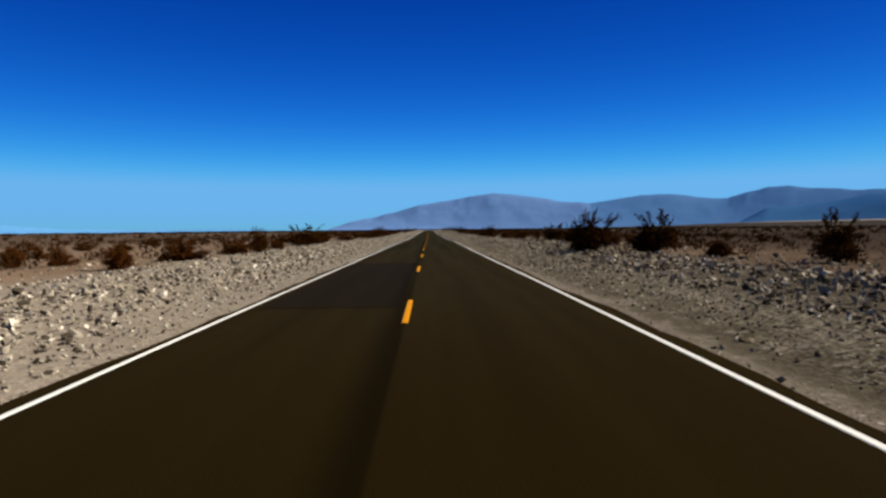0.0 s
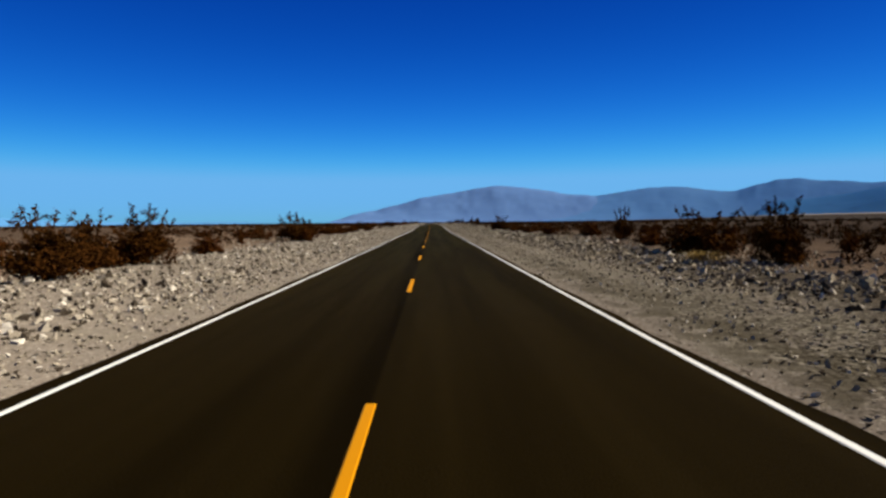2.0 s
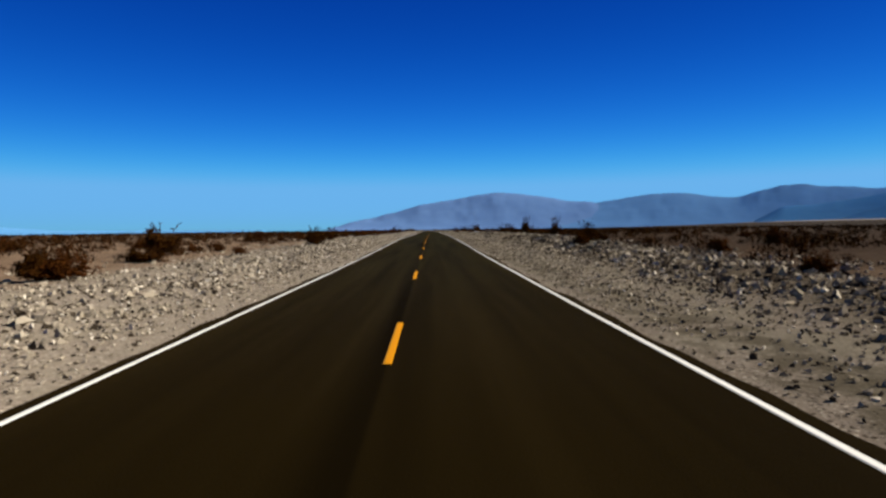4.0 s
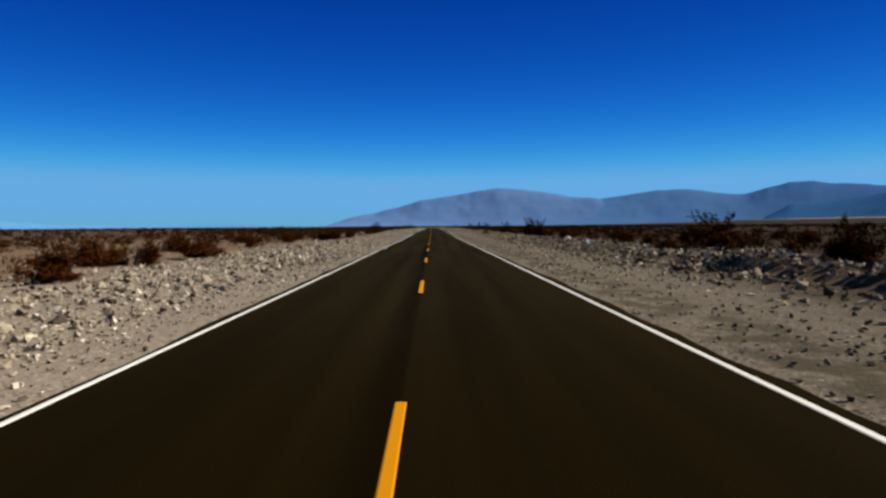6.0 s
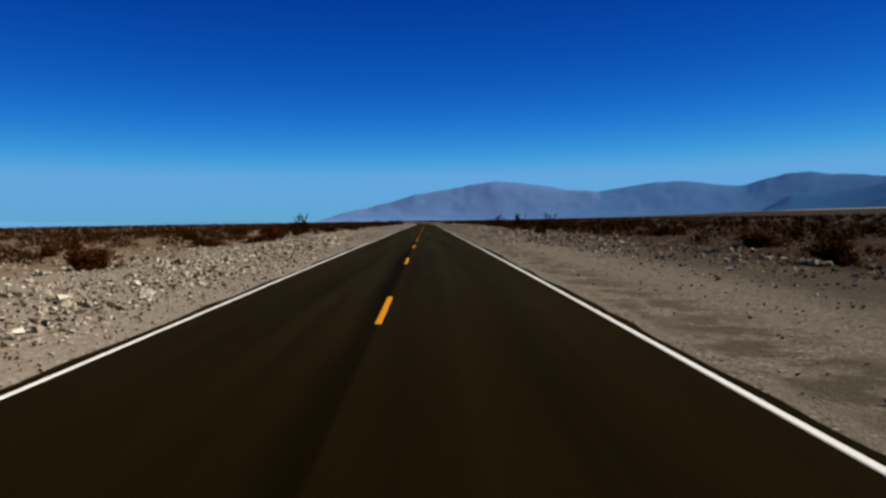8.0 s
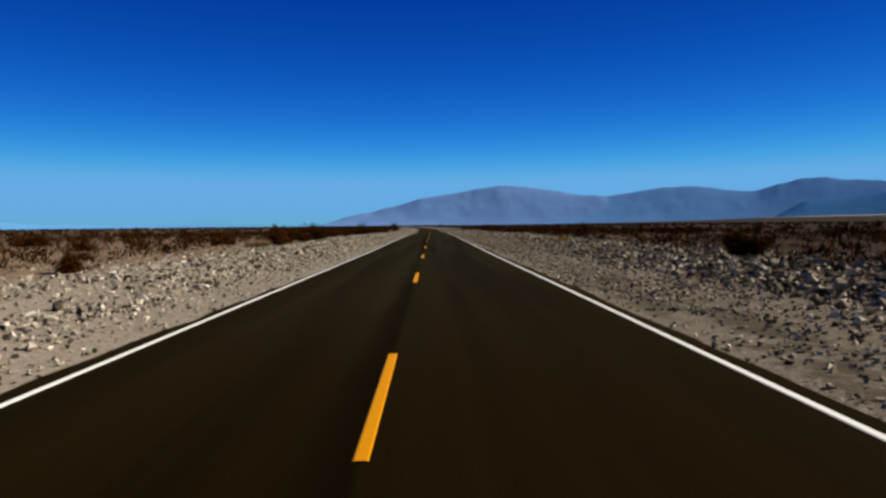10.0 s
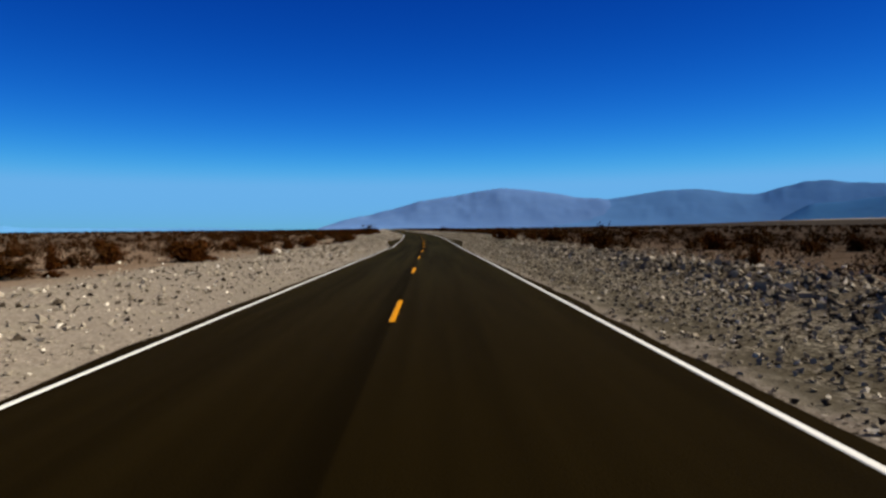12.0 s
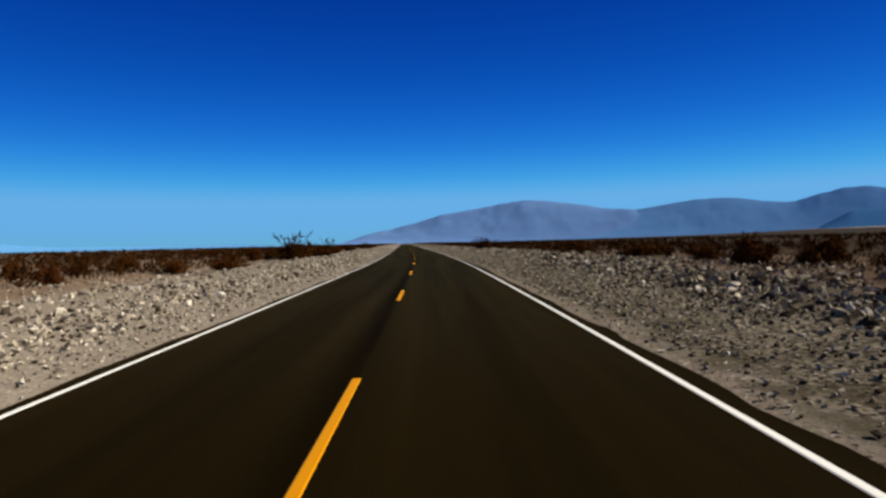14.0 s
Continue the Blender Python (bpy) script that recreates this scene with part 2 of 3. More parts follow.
    gutter = maths(nt, "MULTIPLY", maths(nt, "MULTIPLY", band(nt, u, 3.0, 3.3), band(nt, u, 4.7, 3.9)), band(nt, noise_of(nt, uv, 1.6, 4), 0.40, 0.56))
    grit = mix(nt, maths(nt, "MULTIPLY", gutter, 0.7), grit, (0.0480, 0.0370, 0.0200))
    # broken crust and small clods over the dirt strip
    clods = maths(nt, "MULTIPLY", maths(nt, "MULTIPLY", band(nt, u, 3.4, 4.2), band(nt, u, 9.0, 7.5)), band(nt, noise_of(nt, uv, 4.5, 5, 0.7), 0.53, 0.63))
    grit = mix(nt, maths(nt, "MULTIPLY", clods, 0.55), grit, (0.0700, 0.0540, 0.0330))
    relief = maths(nt, "SUBTRACT", relief, maths(nt, "MULTIPLY", clods, 0.5))
    floor = mix(nt, band(nt, mid, 0.35, 0.65), (0.0960, 0.0580, 0.0320), (0.1550, 0.1010, 0.0600))
    edge = maths(nt, "ADD", au, maths(nt, "MULTIPLY", maths(nt, "SUBTRACT", mid, 0.5), 5.0))
    col = mix(nt, band(nt, edge, 7.0, 11.5), grit, floor)
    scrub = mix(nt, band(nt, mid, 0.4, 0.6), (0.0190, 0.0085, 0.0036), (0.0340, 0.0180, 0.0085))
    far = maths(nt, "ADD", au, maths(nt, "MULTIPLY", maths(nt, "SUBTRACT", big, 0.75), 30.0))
    # beside the right lane: scrub thickest mid-drive, bushes' shaded sides put into the colour
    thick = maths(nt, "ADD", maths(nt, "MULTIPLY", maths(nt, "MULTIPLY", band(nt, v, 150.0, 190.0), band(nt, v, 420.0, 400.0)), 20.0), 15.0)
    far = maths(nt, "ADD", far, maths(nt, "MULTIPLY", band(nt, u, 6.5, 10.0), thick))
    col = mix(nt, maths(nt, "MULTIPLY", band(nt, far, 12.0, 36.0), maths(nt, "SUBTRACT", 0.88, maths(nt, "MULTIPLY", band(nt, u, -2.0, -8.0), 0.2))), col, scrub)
    col = mix(nt, band(nt, u, 2050.0, 2150.0), col, (0.3000, 0.2500, 0.2000))
    nt.links.new(col, p.inputs["Base Color"])
    bump(nt, p, relief, 0.4, 0.02)
    return m


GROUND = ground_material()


def rock_material(name, low, high, white, dark_share):
    m, nt, p = material(name, 0.9)
    p.inputs["Diffuse Roughness"].default_value = 0.3
    geo = nt.nodes.new("ShaderNodeNewGeometry")
    r = geo.outputs["Random Per Island"]
    col = mix(nt, r, low, high)
    col = mix(nt, band(nt, r, 0.88, 0.92), col, white)
    col = mix(nt, band(nt, r, dark_share, dark_share - 0.06), col, (0.0480, 0.0350, 0.0220))
    spots = noise_of(nt, geo.outputs["Position"], 30, 4)
    col = mix(nt, maths(nt, "MULTIPLY", band(nt, spots, 0.5, 0.7), 0.5), col, tuple(0.8 * c for c in low))
    nt.links.new(col, p.inputs["Base Color"])
    bump(nt, p, spots, 0.5, 0.02)
    return m


ROCK = rock_material("pale_weathered_rock", (0.1800, 0.1410, 0.0920), (0.4050, 0.3360, 0.2300), (0.6100, 0.5250, 0.3850), 0.30)
# darker copy for the right berm, its rocks' shaded faces put into the colour
SHADED_ROCK = rock_material("shade_darkened_rock", (0.1000, 0.0760, 0.0470), (0.3600, 0.2900, 0.1880), (0.5600, 0.4700, 0.3300), 0.36)


def plant_material(name, a, b):
    m, nt, p = material(name, 0.8)
    geo = nt.nodes.new("ShaderNodeNewGeometry")
    info = nt.nodes.new("ShaderNodeObjectInfo")
    col = mix(nt, geo.outputs["Random Per Island"], a, b)
    dark = mix(nt, 0.0, tuple(c * 0.55 for c in a), a)
    col = mix(nt, maths(nt, "MULTIPLY", info.outputs["Random"], 0.5), col, dark)
    nt.links.new(col, p.inputs["Base Color"])
    return m


CREOSOTE_LEAF = plant_material("creosote_leaf", (0.0286, 0.0109, 0.0021), (0.0544, 0.0185, 0.0037))
STEM = plant_material("dark_woody_stem", (0.0250, 0.0105, 0.0030), (0.0436, 0.0180, 0.0046))
DRY_LEAF = plant_material("dry_russet_leaf", (0.0420, 0.0125, 0.0024), (0.0820, 0.0265, 0.0055))
DRY_STEM = plant_material("dry_brown_stem", (0.0527, 0.0236, 0.0052), (0.1000, 0.0477, 0.0102))
STRAW = plant_material("straw_grass", (0.1999, 0.1235, 0.0337), (0.2940, 0.1879, 0.0590))
SCRUB = plant_material("far_scrub", (0.0217, 0.0076, 0.0019), (0.0392, 0.0157, 0.0044))


def mountain_material(name, a, b):
    m, nt, p = material(name, 1.0)
    p.inputs["Diffuse Roughness"].default_value = 1.0
    p.inputs["Specular IOR Level"].default_value = 0.0
    geo = nt.nodes.new("ShaderNodeNewGeometry")
    n = noise_of(nt, geo.outputs["Position"], 0.006, 6, 0.6)
    nt.links.new(mix(nt, band(nt, n, 0.35, 0.7), a, b), p.inputs["Base Color"])
    return m


# the blue haze of distance is put into these base colours
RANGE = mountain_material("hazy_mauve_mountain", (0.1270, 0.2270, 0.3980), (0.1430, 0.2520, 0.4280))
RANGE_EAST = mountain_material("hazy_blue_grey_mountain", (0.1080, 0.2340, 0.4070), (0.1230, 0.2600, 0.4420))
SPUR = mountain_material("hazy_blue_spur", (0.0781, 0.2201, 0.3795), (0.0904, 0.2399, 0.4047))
FOOTHILL = mountain_material("hazy_dark_blue_foothill", (0.0634, 0.1824, 0.3162), (0.0769, 0.2065, 0.3449))


# ---- mesh helpers ----
def raw_mesh(name, verts, faces, mat, size, smooth=False):
    """A mesh from arrays: verts (n, 3) and faces (m, size)."""
    me = bpy.data.meshes.new(name)
    verts, faces = np.asarray(verts, np.float32), np.asarray(faces, np.int32)
    me.vertices.add(len(verts))
    me.vertices.foreach_set("co", verts.ravel())
    me.loops.add(faces.size)
    me.loops.foreach_set("vertex_index", faces.ravel())
    me.polygons.add(len(faces))
    me.polygons.foreach_set("loop_start", np.arange(0, faces.size, size, dtype=np.int32))
    me.polygons.foreach_set("use_smooth", np.full(len(faces), smooth))
    me.update(calc_edges=True)
    me.materials.append(mat)
    return me


def grid_faces(rows, cols):
    i = np.arange(rows * cols).reshape(rows, cols)
    return np.stack([i[:-1, :-1], i[:-1, 1:], i[1:, 1:], i[1:, :-1]], -1).reshape(-1, 4)


def set_plan(me, us, ys):
    layer = me.uv_layers.new(name="plan")
    index = np.empty(len(me.loops), np.int32)
    me.loops.foreach_get("vertex_index", index)
    layer.data.foreach_set("uv", np.stack([us[index], ys[index]], -1).astype(np.float32).ravel())


def spread(start, end, first, growth):
    """Grid steps that grow outwards."""
    out, x, step = [], start, first
    while x < end:
        step *= growth
        x += step
        out.append(min(x, end))
    return out


# ---- ground ----
def build_ground():
    near = list(np.arange(-14, 14.01, 0.28))
    side = spread(14, 6500, 0.4, 1.13)
    us = np.array([-x for x in reversed(side)] + near + side)
    ys = np.array([-y for y in reversed(spread(20, 900, 0.8, 1.3))] + list(np.arange(-20, 600, 0.6)) + spread(600, 4950, 0.6, 1.06))
    uu, yy = np.meshgrid(us, ys)
    keep = 1 - ramp(20, 300, np.abs(uu))
    verts = np.stack([uu + centre(np.minimum(yy, 1200)) * keep, yy, ground_height(uu, yy)], -1).reshape(-1, 3)
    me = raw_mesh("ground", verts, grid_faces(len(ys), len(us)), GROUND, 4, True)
    set_plan(me, uu.ravel(), yy.ravel())
    tagged(new("ground", me), "stony tan desert ground with gravel shoulders and rock berms", "ground", kind="structure")


build_ground()


# ---- road ----
def ribbon(name, u0, u1, ys, z, thick, mat, cols=2, parent=None, skirt=0.01):
    """A strip along the road between two offsets (numbers or arrays over ys), with sides."""
    ys = np.asarray(ys, float)
    u0, u1 = np.broadcast_to(u0, ys.shape), np.broadcast_to(u1, ys.shape)
    w = np.linspace(0, 1, cols)
    uu = u0[:, None] * (1 - w) + u1[:, None] * w
    zz = np.full_like(uu, z)
    uu = np.hstack([uu[:, :1] - skirt, uu, uu[:, -1:] + skirt])
    zz = np.hstack([zz[:, :1] - thick, zz, zz[:, -1:] - thick])
    yy = np.broadcast_to(ys[:, None], uu.shape)
    verts = np.stack([uu + centre(yy), yy, zz + road_height(yy)], -1).reshape(-1, 3)
    me = raw_mesh(name, verts, grid_faces(*uu.shape), mat, 4)
    set_plan(me, uu.ravel(), yy.ravel().copy())
    ob = new(name, me)
    ob.parent = parent
    return ob


road_ys = np.concatenate([np.arange(-60, 620, 0.4), np.arange(620, 1000, 4)])
ragged = lambda s: 0.10 * (vnoise(road_ys / 0.7, road_ys * 0, s) - 0.5) + 0.12 * (vnoise(road_ys / 4, road_ys * 0, s + 1) - 0.5)
edge_left, edge_right = -(LINE_L + 0.17 + apron(road_ys) + ragged(11)), LINE_R + 0.20 + apron(road_ys) + ragged(21)
road = ribbon("road", edge_left, edge_right, road_ys, 0.0, 0.08, ASPHALT, 12)
tagged(road, "worn dark brown asphalt two-lane desert road", "road", kind="structure")
line_ys = np.concatenate([np.arange(-60, 620, 1.0), np.arange(620, 1000, 6)])
# the right line draws in a little from the paved turnout on
draw_in = 0.05 * ramp(488, 504, line_ys)
for name, at, half in (("edge_line_left", -LINE_L, 0.022), ("edge_line_right", LINE_R - draw_in, 0.027)):
    wob = 0.012 * (vnoise(line_ys / 6, line_ys * 0, 31) - 0.5)
    tagged(ribbon(name, at - half + wob, at + half + wob, line_ys, 0.005, 0.004, WHITE, parent=road), "solid white painted edge line")
for k in range(-3, 100):
    y0 = k * PERIOD
    dash = ribbon("dash", -0.039, 0.022, np.linspace(y0, y0 + DASH, 4), 0.005, 0.004, YELLOW, parent=road)
tagged(ribbon("asphalt_patch", -LINE_L + 0.18, -0.16, np.linspace(1.5, 13.5, 12), 0.006, 0.005, PATCH, 6, parent=road), "fresh dark asphalt patch in the lane")


# pale grit swept up against the outer edges of the paved turnout
lip_ys = np.arange(500, 517, 0.4)
for outer, way in ((edge_left, -1), (edge_right, 1)):
    at = np.interp(lip_ys, road_ys, outer)
    wide = 0.03 + 0.05 * vnoise(lip_ys / 1.1, lip_ys * 0, 37)
    tagged(ribbon("grit_edge", np.minimum(at, at + way * wide), np.maximum(at, at + way * wide), lip_ys, 0.012, 0.05, GRIT, parent=road), "pale grit along the turnout's edge")
tagged(ribbon("paint_streak", -0.097, -0.093, np.linspace(472.3, 473.2, 4), 0.005, 0.004, GRIT, parent=road, skirt=0.001), "thin worn white streak along the paving joint")


# ---- mountains ----
def ridge(tans, heights, depth, near, name, mat, label, seed, rough):
    """A range along tan(azimuth) from the middle of the drive, with its crest heights as a share of its distance."""
    ta = np.linspace(tans[0], tans[-1], 420)
    crest = np.interp(ta, tans, heights)
    crest = np.convolve(np.pad(crest, 6, "edge"), np.ones(13) / 13, "valid") * depth
    rows = np.linspace(0, 1.25, 46)
    rr, tt = np.meshgrid(rows, ta, indexing="ij")
    dist = near + (depth - near) * np.minimum(rr, 1.25)
    prof = np.where(rr <= 1, ramp(0, 1, rr) ** 0.8, np.maximum(0, 1 - (rr - 1) * 3.2))
    gully = vnoise(tt * depth / 130 + rr * 1.5, rr * 3, seed) + 0.5 * vnoise(tt * depth / 50, rr * 7, seed + 1)
    z = crest[None, :] * prof * (1 - rough * (gully - 0.3) * (1 - rr) * np.where(rr < 1, 1, 0)) - 3
    z += 7 * (vnoise(tt * depth / 90, rr * 0, seed + 2) - 0.5) * np.minimum(1, crest[None, :] / 60) * (rr > 0.5)
    verts = np.stack([tt * dist, 262 + dist, z], -1).reshape(-1, 3)
    ob = new(name, raw_mesh(name, verts, grid_faces(len(rows), len(ta)), mat, 4, True))
    tagged(ob, label, "mountain range", kind="structure")


def crest(name, start, end, depth, near, tops, mat, label, seed, rough=0.0):
    """tops: evenly spread crest heights, as a share of the distance."""
    ridge(np.linspace(start, end, len(tops)), np.array(tops), depth, near, name, mat, label, seed, rough)


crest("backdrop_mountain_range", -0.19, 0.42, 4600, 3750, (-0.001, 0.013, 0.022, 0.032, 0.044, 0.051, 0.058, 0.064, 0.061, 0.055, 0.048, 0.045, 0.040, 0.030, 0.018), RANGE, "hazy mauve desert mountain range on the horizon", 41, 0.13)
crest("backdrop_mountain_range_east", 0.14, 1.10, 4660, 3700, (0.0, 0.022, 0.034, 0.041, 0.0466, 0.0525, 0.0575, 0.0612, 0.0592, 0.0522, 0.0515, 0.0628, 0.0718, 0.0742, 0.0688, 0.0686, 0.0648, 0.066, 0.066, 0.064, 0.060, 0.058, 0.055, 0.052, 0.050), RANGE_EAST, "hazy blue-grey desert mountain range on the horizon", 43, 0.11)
crest("backdrop_mountain_spur", 0.555, 1.10, 3900, 3500, (0.0, 0.035, 0.0385, 0.049, 0.060, 0.061, 0.060, 0.062, 0.058), SPUR, "darker haze-blue mountain spur before the range", 47)
crest("backdrop_mountain_foothill", 0.70, 1.10, 3300, 3050, (0.0, 0.028, 0.045, 0.050, 0.054, 0.050), FOOTHILL, "dark haze-blue foothill before the mountain spur", 48)
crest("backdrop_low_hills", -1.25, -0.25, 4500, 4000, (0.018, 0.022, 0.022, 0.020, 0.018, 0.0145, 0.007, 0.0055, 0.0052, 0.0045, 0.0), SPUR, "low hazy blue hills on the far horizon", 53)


# ---- rocks ----
def hull_rock(seed, points=9):
    """A small angular stone about 1 across: verts and triangles."""
    r = random.Random(seed)
    bm = bmesh.new()
    for i in range(points):
        d = Vector((r.gauss(0, 1), r.gauss(0, 1), r.gauss(0, 1))).normalized() * r.uniform(0.46, 0.54)
        bm.verts.new((d.x, d.y * r.uniform(0.75, 1), d.z * 0.85))
    res = bmesh.ops.convex_hull(bm, input=bm.verts)
    bmesh.ops.delete(bm, geom=[v for v in bm.verts if not v.link_faces], context="VERTS")
    bmesh.ops.triangulate(bm, faces=bm.faces)
    bm.verts.index_update()
    v = np.array([tuple(x.co) for x in bm.verts])
    f = np.array([[x.index for x in p.verts] for p in bm.faces])
    bm.free()
    return v, f


STONES = [hull_rock(i) for i in range(14)]
CHIPS = [hull_rock(30 + i, 7) for i in range(16)]
PEBBLES = [hull_rock(50 + i, 6) for i in range(10)]


def scatter(name, us, ys, sizes, seed, label, shapes, mat, sink=0.25):
    rng = np.random.default_rng(seed)
    n = len(us)
    kind = rng.integers(0, len(shapes), n)
    vs, fs, base = [], [], 0
    for k, (v, f) in enumerate(shapes):
        pick = np.nonzero(kind == k)[0]
        if not len(pick):
            continue
        a = rng.uniform(0, 2 * np.pi, len(pick))
        s = sizes[pick][:, None] * rng.uniform(0.7, 1.3, (len(pick), 3))
        p = v[None] * s[:, None, :]
        x = p[..., 0] * np.cos(a)[:, None] - p[..., 1] * np.sin(a)[:, None]
        y = p[..., 0] * np.sin(a)[:, None] + p[..., 1] * np.cos(a)[:, None]
        u, yy = us[pick], ys[pick]
        z = p[..., 2] + (ground_height(u, yy) + s[:, 2] * (0.42 - sink) + 0.005)[:, None]
        vs.append(np.stack([x + (u + centre(yy))[:, None], y + yy[:, None], z], -1).reshape(-1, 3))
        fs.append((f[None] + base + (np.arange(len(pick)) * len(v))[:, None, None]).reshape(-1, 3))
        base += len(pick) * len(v)
    ob = new(name, raw_mesh(name, np.concatenate(vs), np.concatenate(fs), mat, 3))
    tagged(ob, label, "rocks", kind="stuff")


def strew(side, count, size, spread_of, low, high, centre_u, width_u, seed, shapes, label, name):
    """Stones between two offsets on one side, thicker about centre_u, in clumps and bare patches."""
    g = np.random.default_rng(seed)
    ys = g.uniform(-6, 655, count)
    us = np.where(g.uniform(0, 1, count) < 0.7, g.normal(centre_u, width_u, count), g.uniform(low, high, count))
    heap = stony(ys) if side > 0 else bank(ys)
    if side > 0:
        us = us + (foot(ys) - 5.7) * ramp(3.0, 6.0, us)
    clump = 0.6 * vnoise(us / 1.1, ys / 1.8, seed) + 0.4 * vnoise(us / 0.4, ys / 0.5, seed + 1)
    keep = (us > low + apron(ys)) & (us < high) & (g.uniform(0, 1, count) < (1.5 * clump - 0.02) * (0.2 + 0.8 * heap if side > 0 else heap))
    if side > 0:
        keep &= (us > foot(ys) - 0.5) | (g.uniform(0, 1, count) > 0.62 * graded(ys))
    us, ys = us[keep], ys[keep]
    sizes = size * np.exp(np.abs(g.normal(0, spread_of, len(us)))) * (0.7 + 0.5 * (stony(ys) if side > 0 else 0.85))
    grow = ramp(low + 1.5, low + 3.5, us) if side > 0 else ramp(low + 0.3, low + 1.6, us)
    sizes = np.minimum(sizes * (0.75 + 0.45 * grow), 0.08 + (0.22 if side > 0 else 0.16) * grow)
    scatter(name, side * us, ys, sizes, seed, label, shapes, SHADED_ROCK if side > 0 else ROCK)


strew(-1, 125000, 0.047, 0.50, 2.85, 13.0, 5.2, 1.8, 71, CHIPS, "pale angular rocks strewn over the sunlit gravel bank", "roadside_rocks")
strew(-1, 135000, 0.032, 0.40, 2.70, 9.5, 4.0, 1.5, 73, PEBBLES, "small pale stones over the gravel shoulder", "roadside_gravel")
strew(-1, 32000, 0.046, 0.50, 2.80, 6.0, 3.9, 0.8, 79, CHIPS, "loose pale stones along the edge of the road", "roadside_rocks")
strew(1, 235000, 0.066, 0.48, 3.4, 14.0, 7.2, 2.0, 75, CHIPS, "angular rocks heaped along the shaded berm, darkened for shade", "roadside_rocks")
strew(1, 135000, 0.046, 0.46, 3.0, 7.5, 4.1, 0.9, 77, PEBBLES, "small stones over the dirt shoulder, darkened for shade", "roadside_gravel")


# ---- single stones and litter ----
def boulder(x, y, size, mat, label, seed):
    """A rounded, faceted stone resting in the gravel."""
    bm = bmesh.new()
    bmesh.ops.create_icosphere(bm, subdivisions=3, radius=0.5)
    for v in bm.verts:
        k = 0.75 + 0.5 * noise.noise(v.co * 1.8 + Vector((seed, 0, 0))) + 0.18 * noise.noise(v.co * 5 + Vector((0, seed, 0)))
        v.co = Vector((v.co.x * 1.15, v.co.y * 0.9, max(v.co.z, -0.25) * 0.8)) * k
    me = bpy.data.meshes.new("boulder")
    bm.to_mesh(me)
    bm.free()
    me.materials.append(mat)
    ob = tagged(new("boulder", me), label, "boulder")
    ob.matrix_basis = Matrix.Translation((x, y, height_at(x, y) + 0.10 * size)) @ Matrix.Rotation(seed * 1.3, 4, "Z") @ Matrix.Scale(size, 4)


def stone_material(name, a, b):
    m, nt, p = material(name, 0.9)
    geo = nt.nodes.new("ShaderNodeNewGeometry")
    n = noise_of(nt, geo.outputs["Position"], 6, 5, 0.7)
    nt.links.new(mix(nt, band(nt, n, 0.35, 0.7), a, b), p.inputs["Base Color"])
    bump(nt, p, n, 0.6, 0.05)
    return m


PALE_STONE = stone_material("pale_limestone", (0.2727, 0.2328, 0.1707), (0.4000, 0.3450, 0.2639))
DARK_STONE = stone_material("dark_basalt", (0.0442, 0.0345, 0.0243), (0.0884, 0.0678, 0.0499))
boulder(9.9, 264.1, 0.82, PALE_STONE, "large pale limestone boulder on the rocky berm", 1)
boulder(10.5, 263.3, 0.45, PALE_STONE, "small pale limestone boulder beside a larger one", 2)
boulder(-4.4, 482.2, 0.34, DARK_STONE, "dark basalt stone on the gravel shoulder", 3)
boulder(-4.1, 481.6, 0.24, PALE_STONE, "small pale stone beside a dark stone", 4)
boulder(-8.6, 482.1, 0.55, DARK_STONE, "dark basalt boulder on the gravel bank", 5)
boulder(-8.2, 482.9, 0.60, PALE_STONE, "pale boulder on the gravel bank", 6)
boulder(7.0, 187.9, 0.46, PALE_STONE, "pale block of stone at the foot of the berm", 8)
boulder(11.0, 408.9, 0.34, PALE_STONE, "white stone at the edge of the scrub", 9)
boulder(-4.2, 308.0, 0.30, PALE_STONE, "round pale stone on the gravel bank", 10)
boulder(-3.9, 97.7, 0.22, PALE_STONE, "pale stone on the gravel shoulder", 11)
boulder(8.9, 102.0, 0.38, PALE_STONE, "grey stone standing out of the berm", 12)
boulder(-4.6, 230.0, 0.26, DARK_STONE, "dark basalt stone on the pale gravel bank", 13)
boulder(6.2, 21.0, 0.22, DARK_STONE, "dark stone lying on the dirt shoulder", 14)
boulder(6.0, 19.2, 0.24, DARK_STONE, "dark stone half sunk in the dirt shoulder", 15)
boulder(4.5, 476.3, 0.16, PALE_STONE, "single white stone on the gravel shoulder", 7)


def bent_board(x, y, w, h, turn_z, lean, label):
    """A thin buckled sheet of white board stuck among the rocks."""
    bm = bmesh.new()
    cols, rows = 9, 6
    grid = [[bm.verts.new((w * (i / (cols - 1) - 0.5) * (1 - 0.25 * j / (rows - 1)), 0.10 * math.sin(3.4 * i / cols + 0.8 * j / rows), h * j / (rows - 1) * (0.75 + 0.25 * math.cos(2.5 * i / cols)))) for i in range(cols)] for j in range(rows)]
    for j in range(rows - 1):
        for i in range(cols - 1):
            bm.faces.new((grid[j][i], grid[j][i + 1], grid[j + 1][i + 1], grid[j + 1][i]))
    bmesh.ops.solidify(bm, geom=bm.faces[:], thickness=0.012)
    me = bpy.data.meshes.new("litter_board")
    bm.to_mesh(me)
    bm.free()
    me.materials.append(BOARD)
    ob = tagged(new("litter_board", me), label, "litter")
    ob.matrix_basis = Matrix.Translation((x, y, height_at(x, y) - 0.04)) @ Matrix.Rotation(turn_z, 4, "Z") @ Matrix.Rotation(lean, 4, "X")


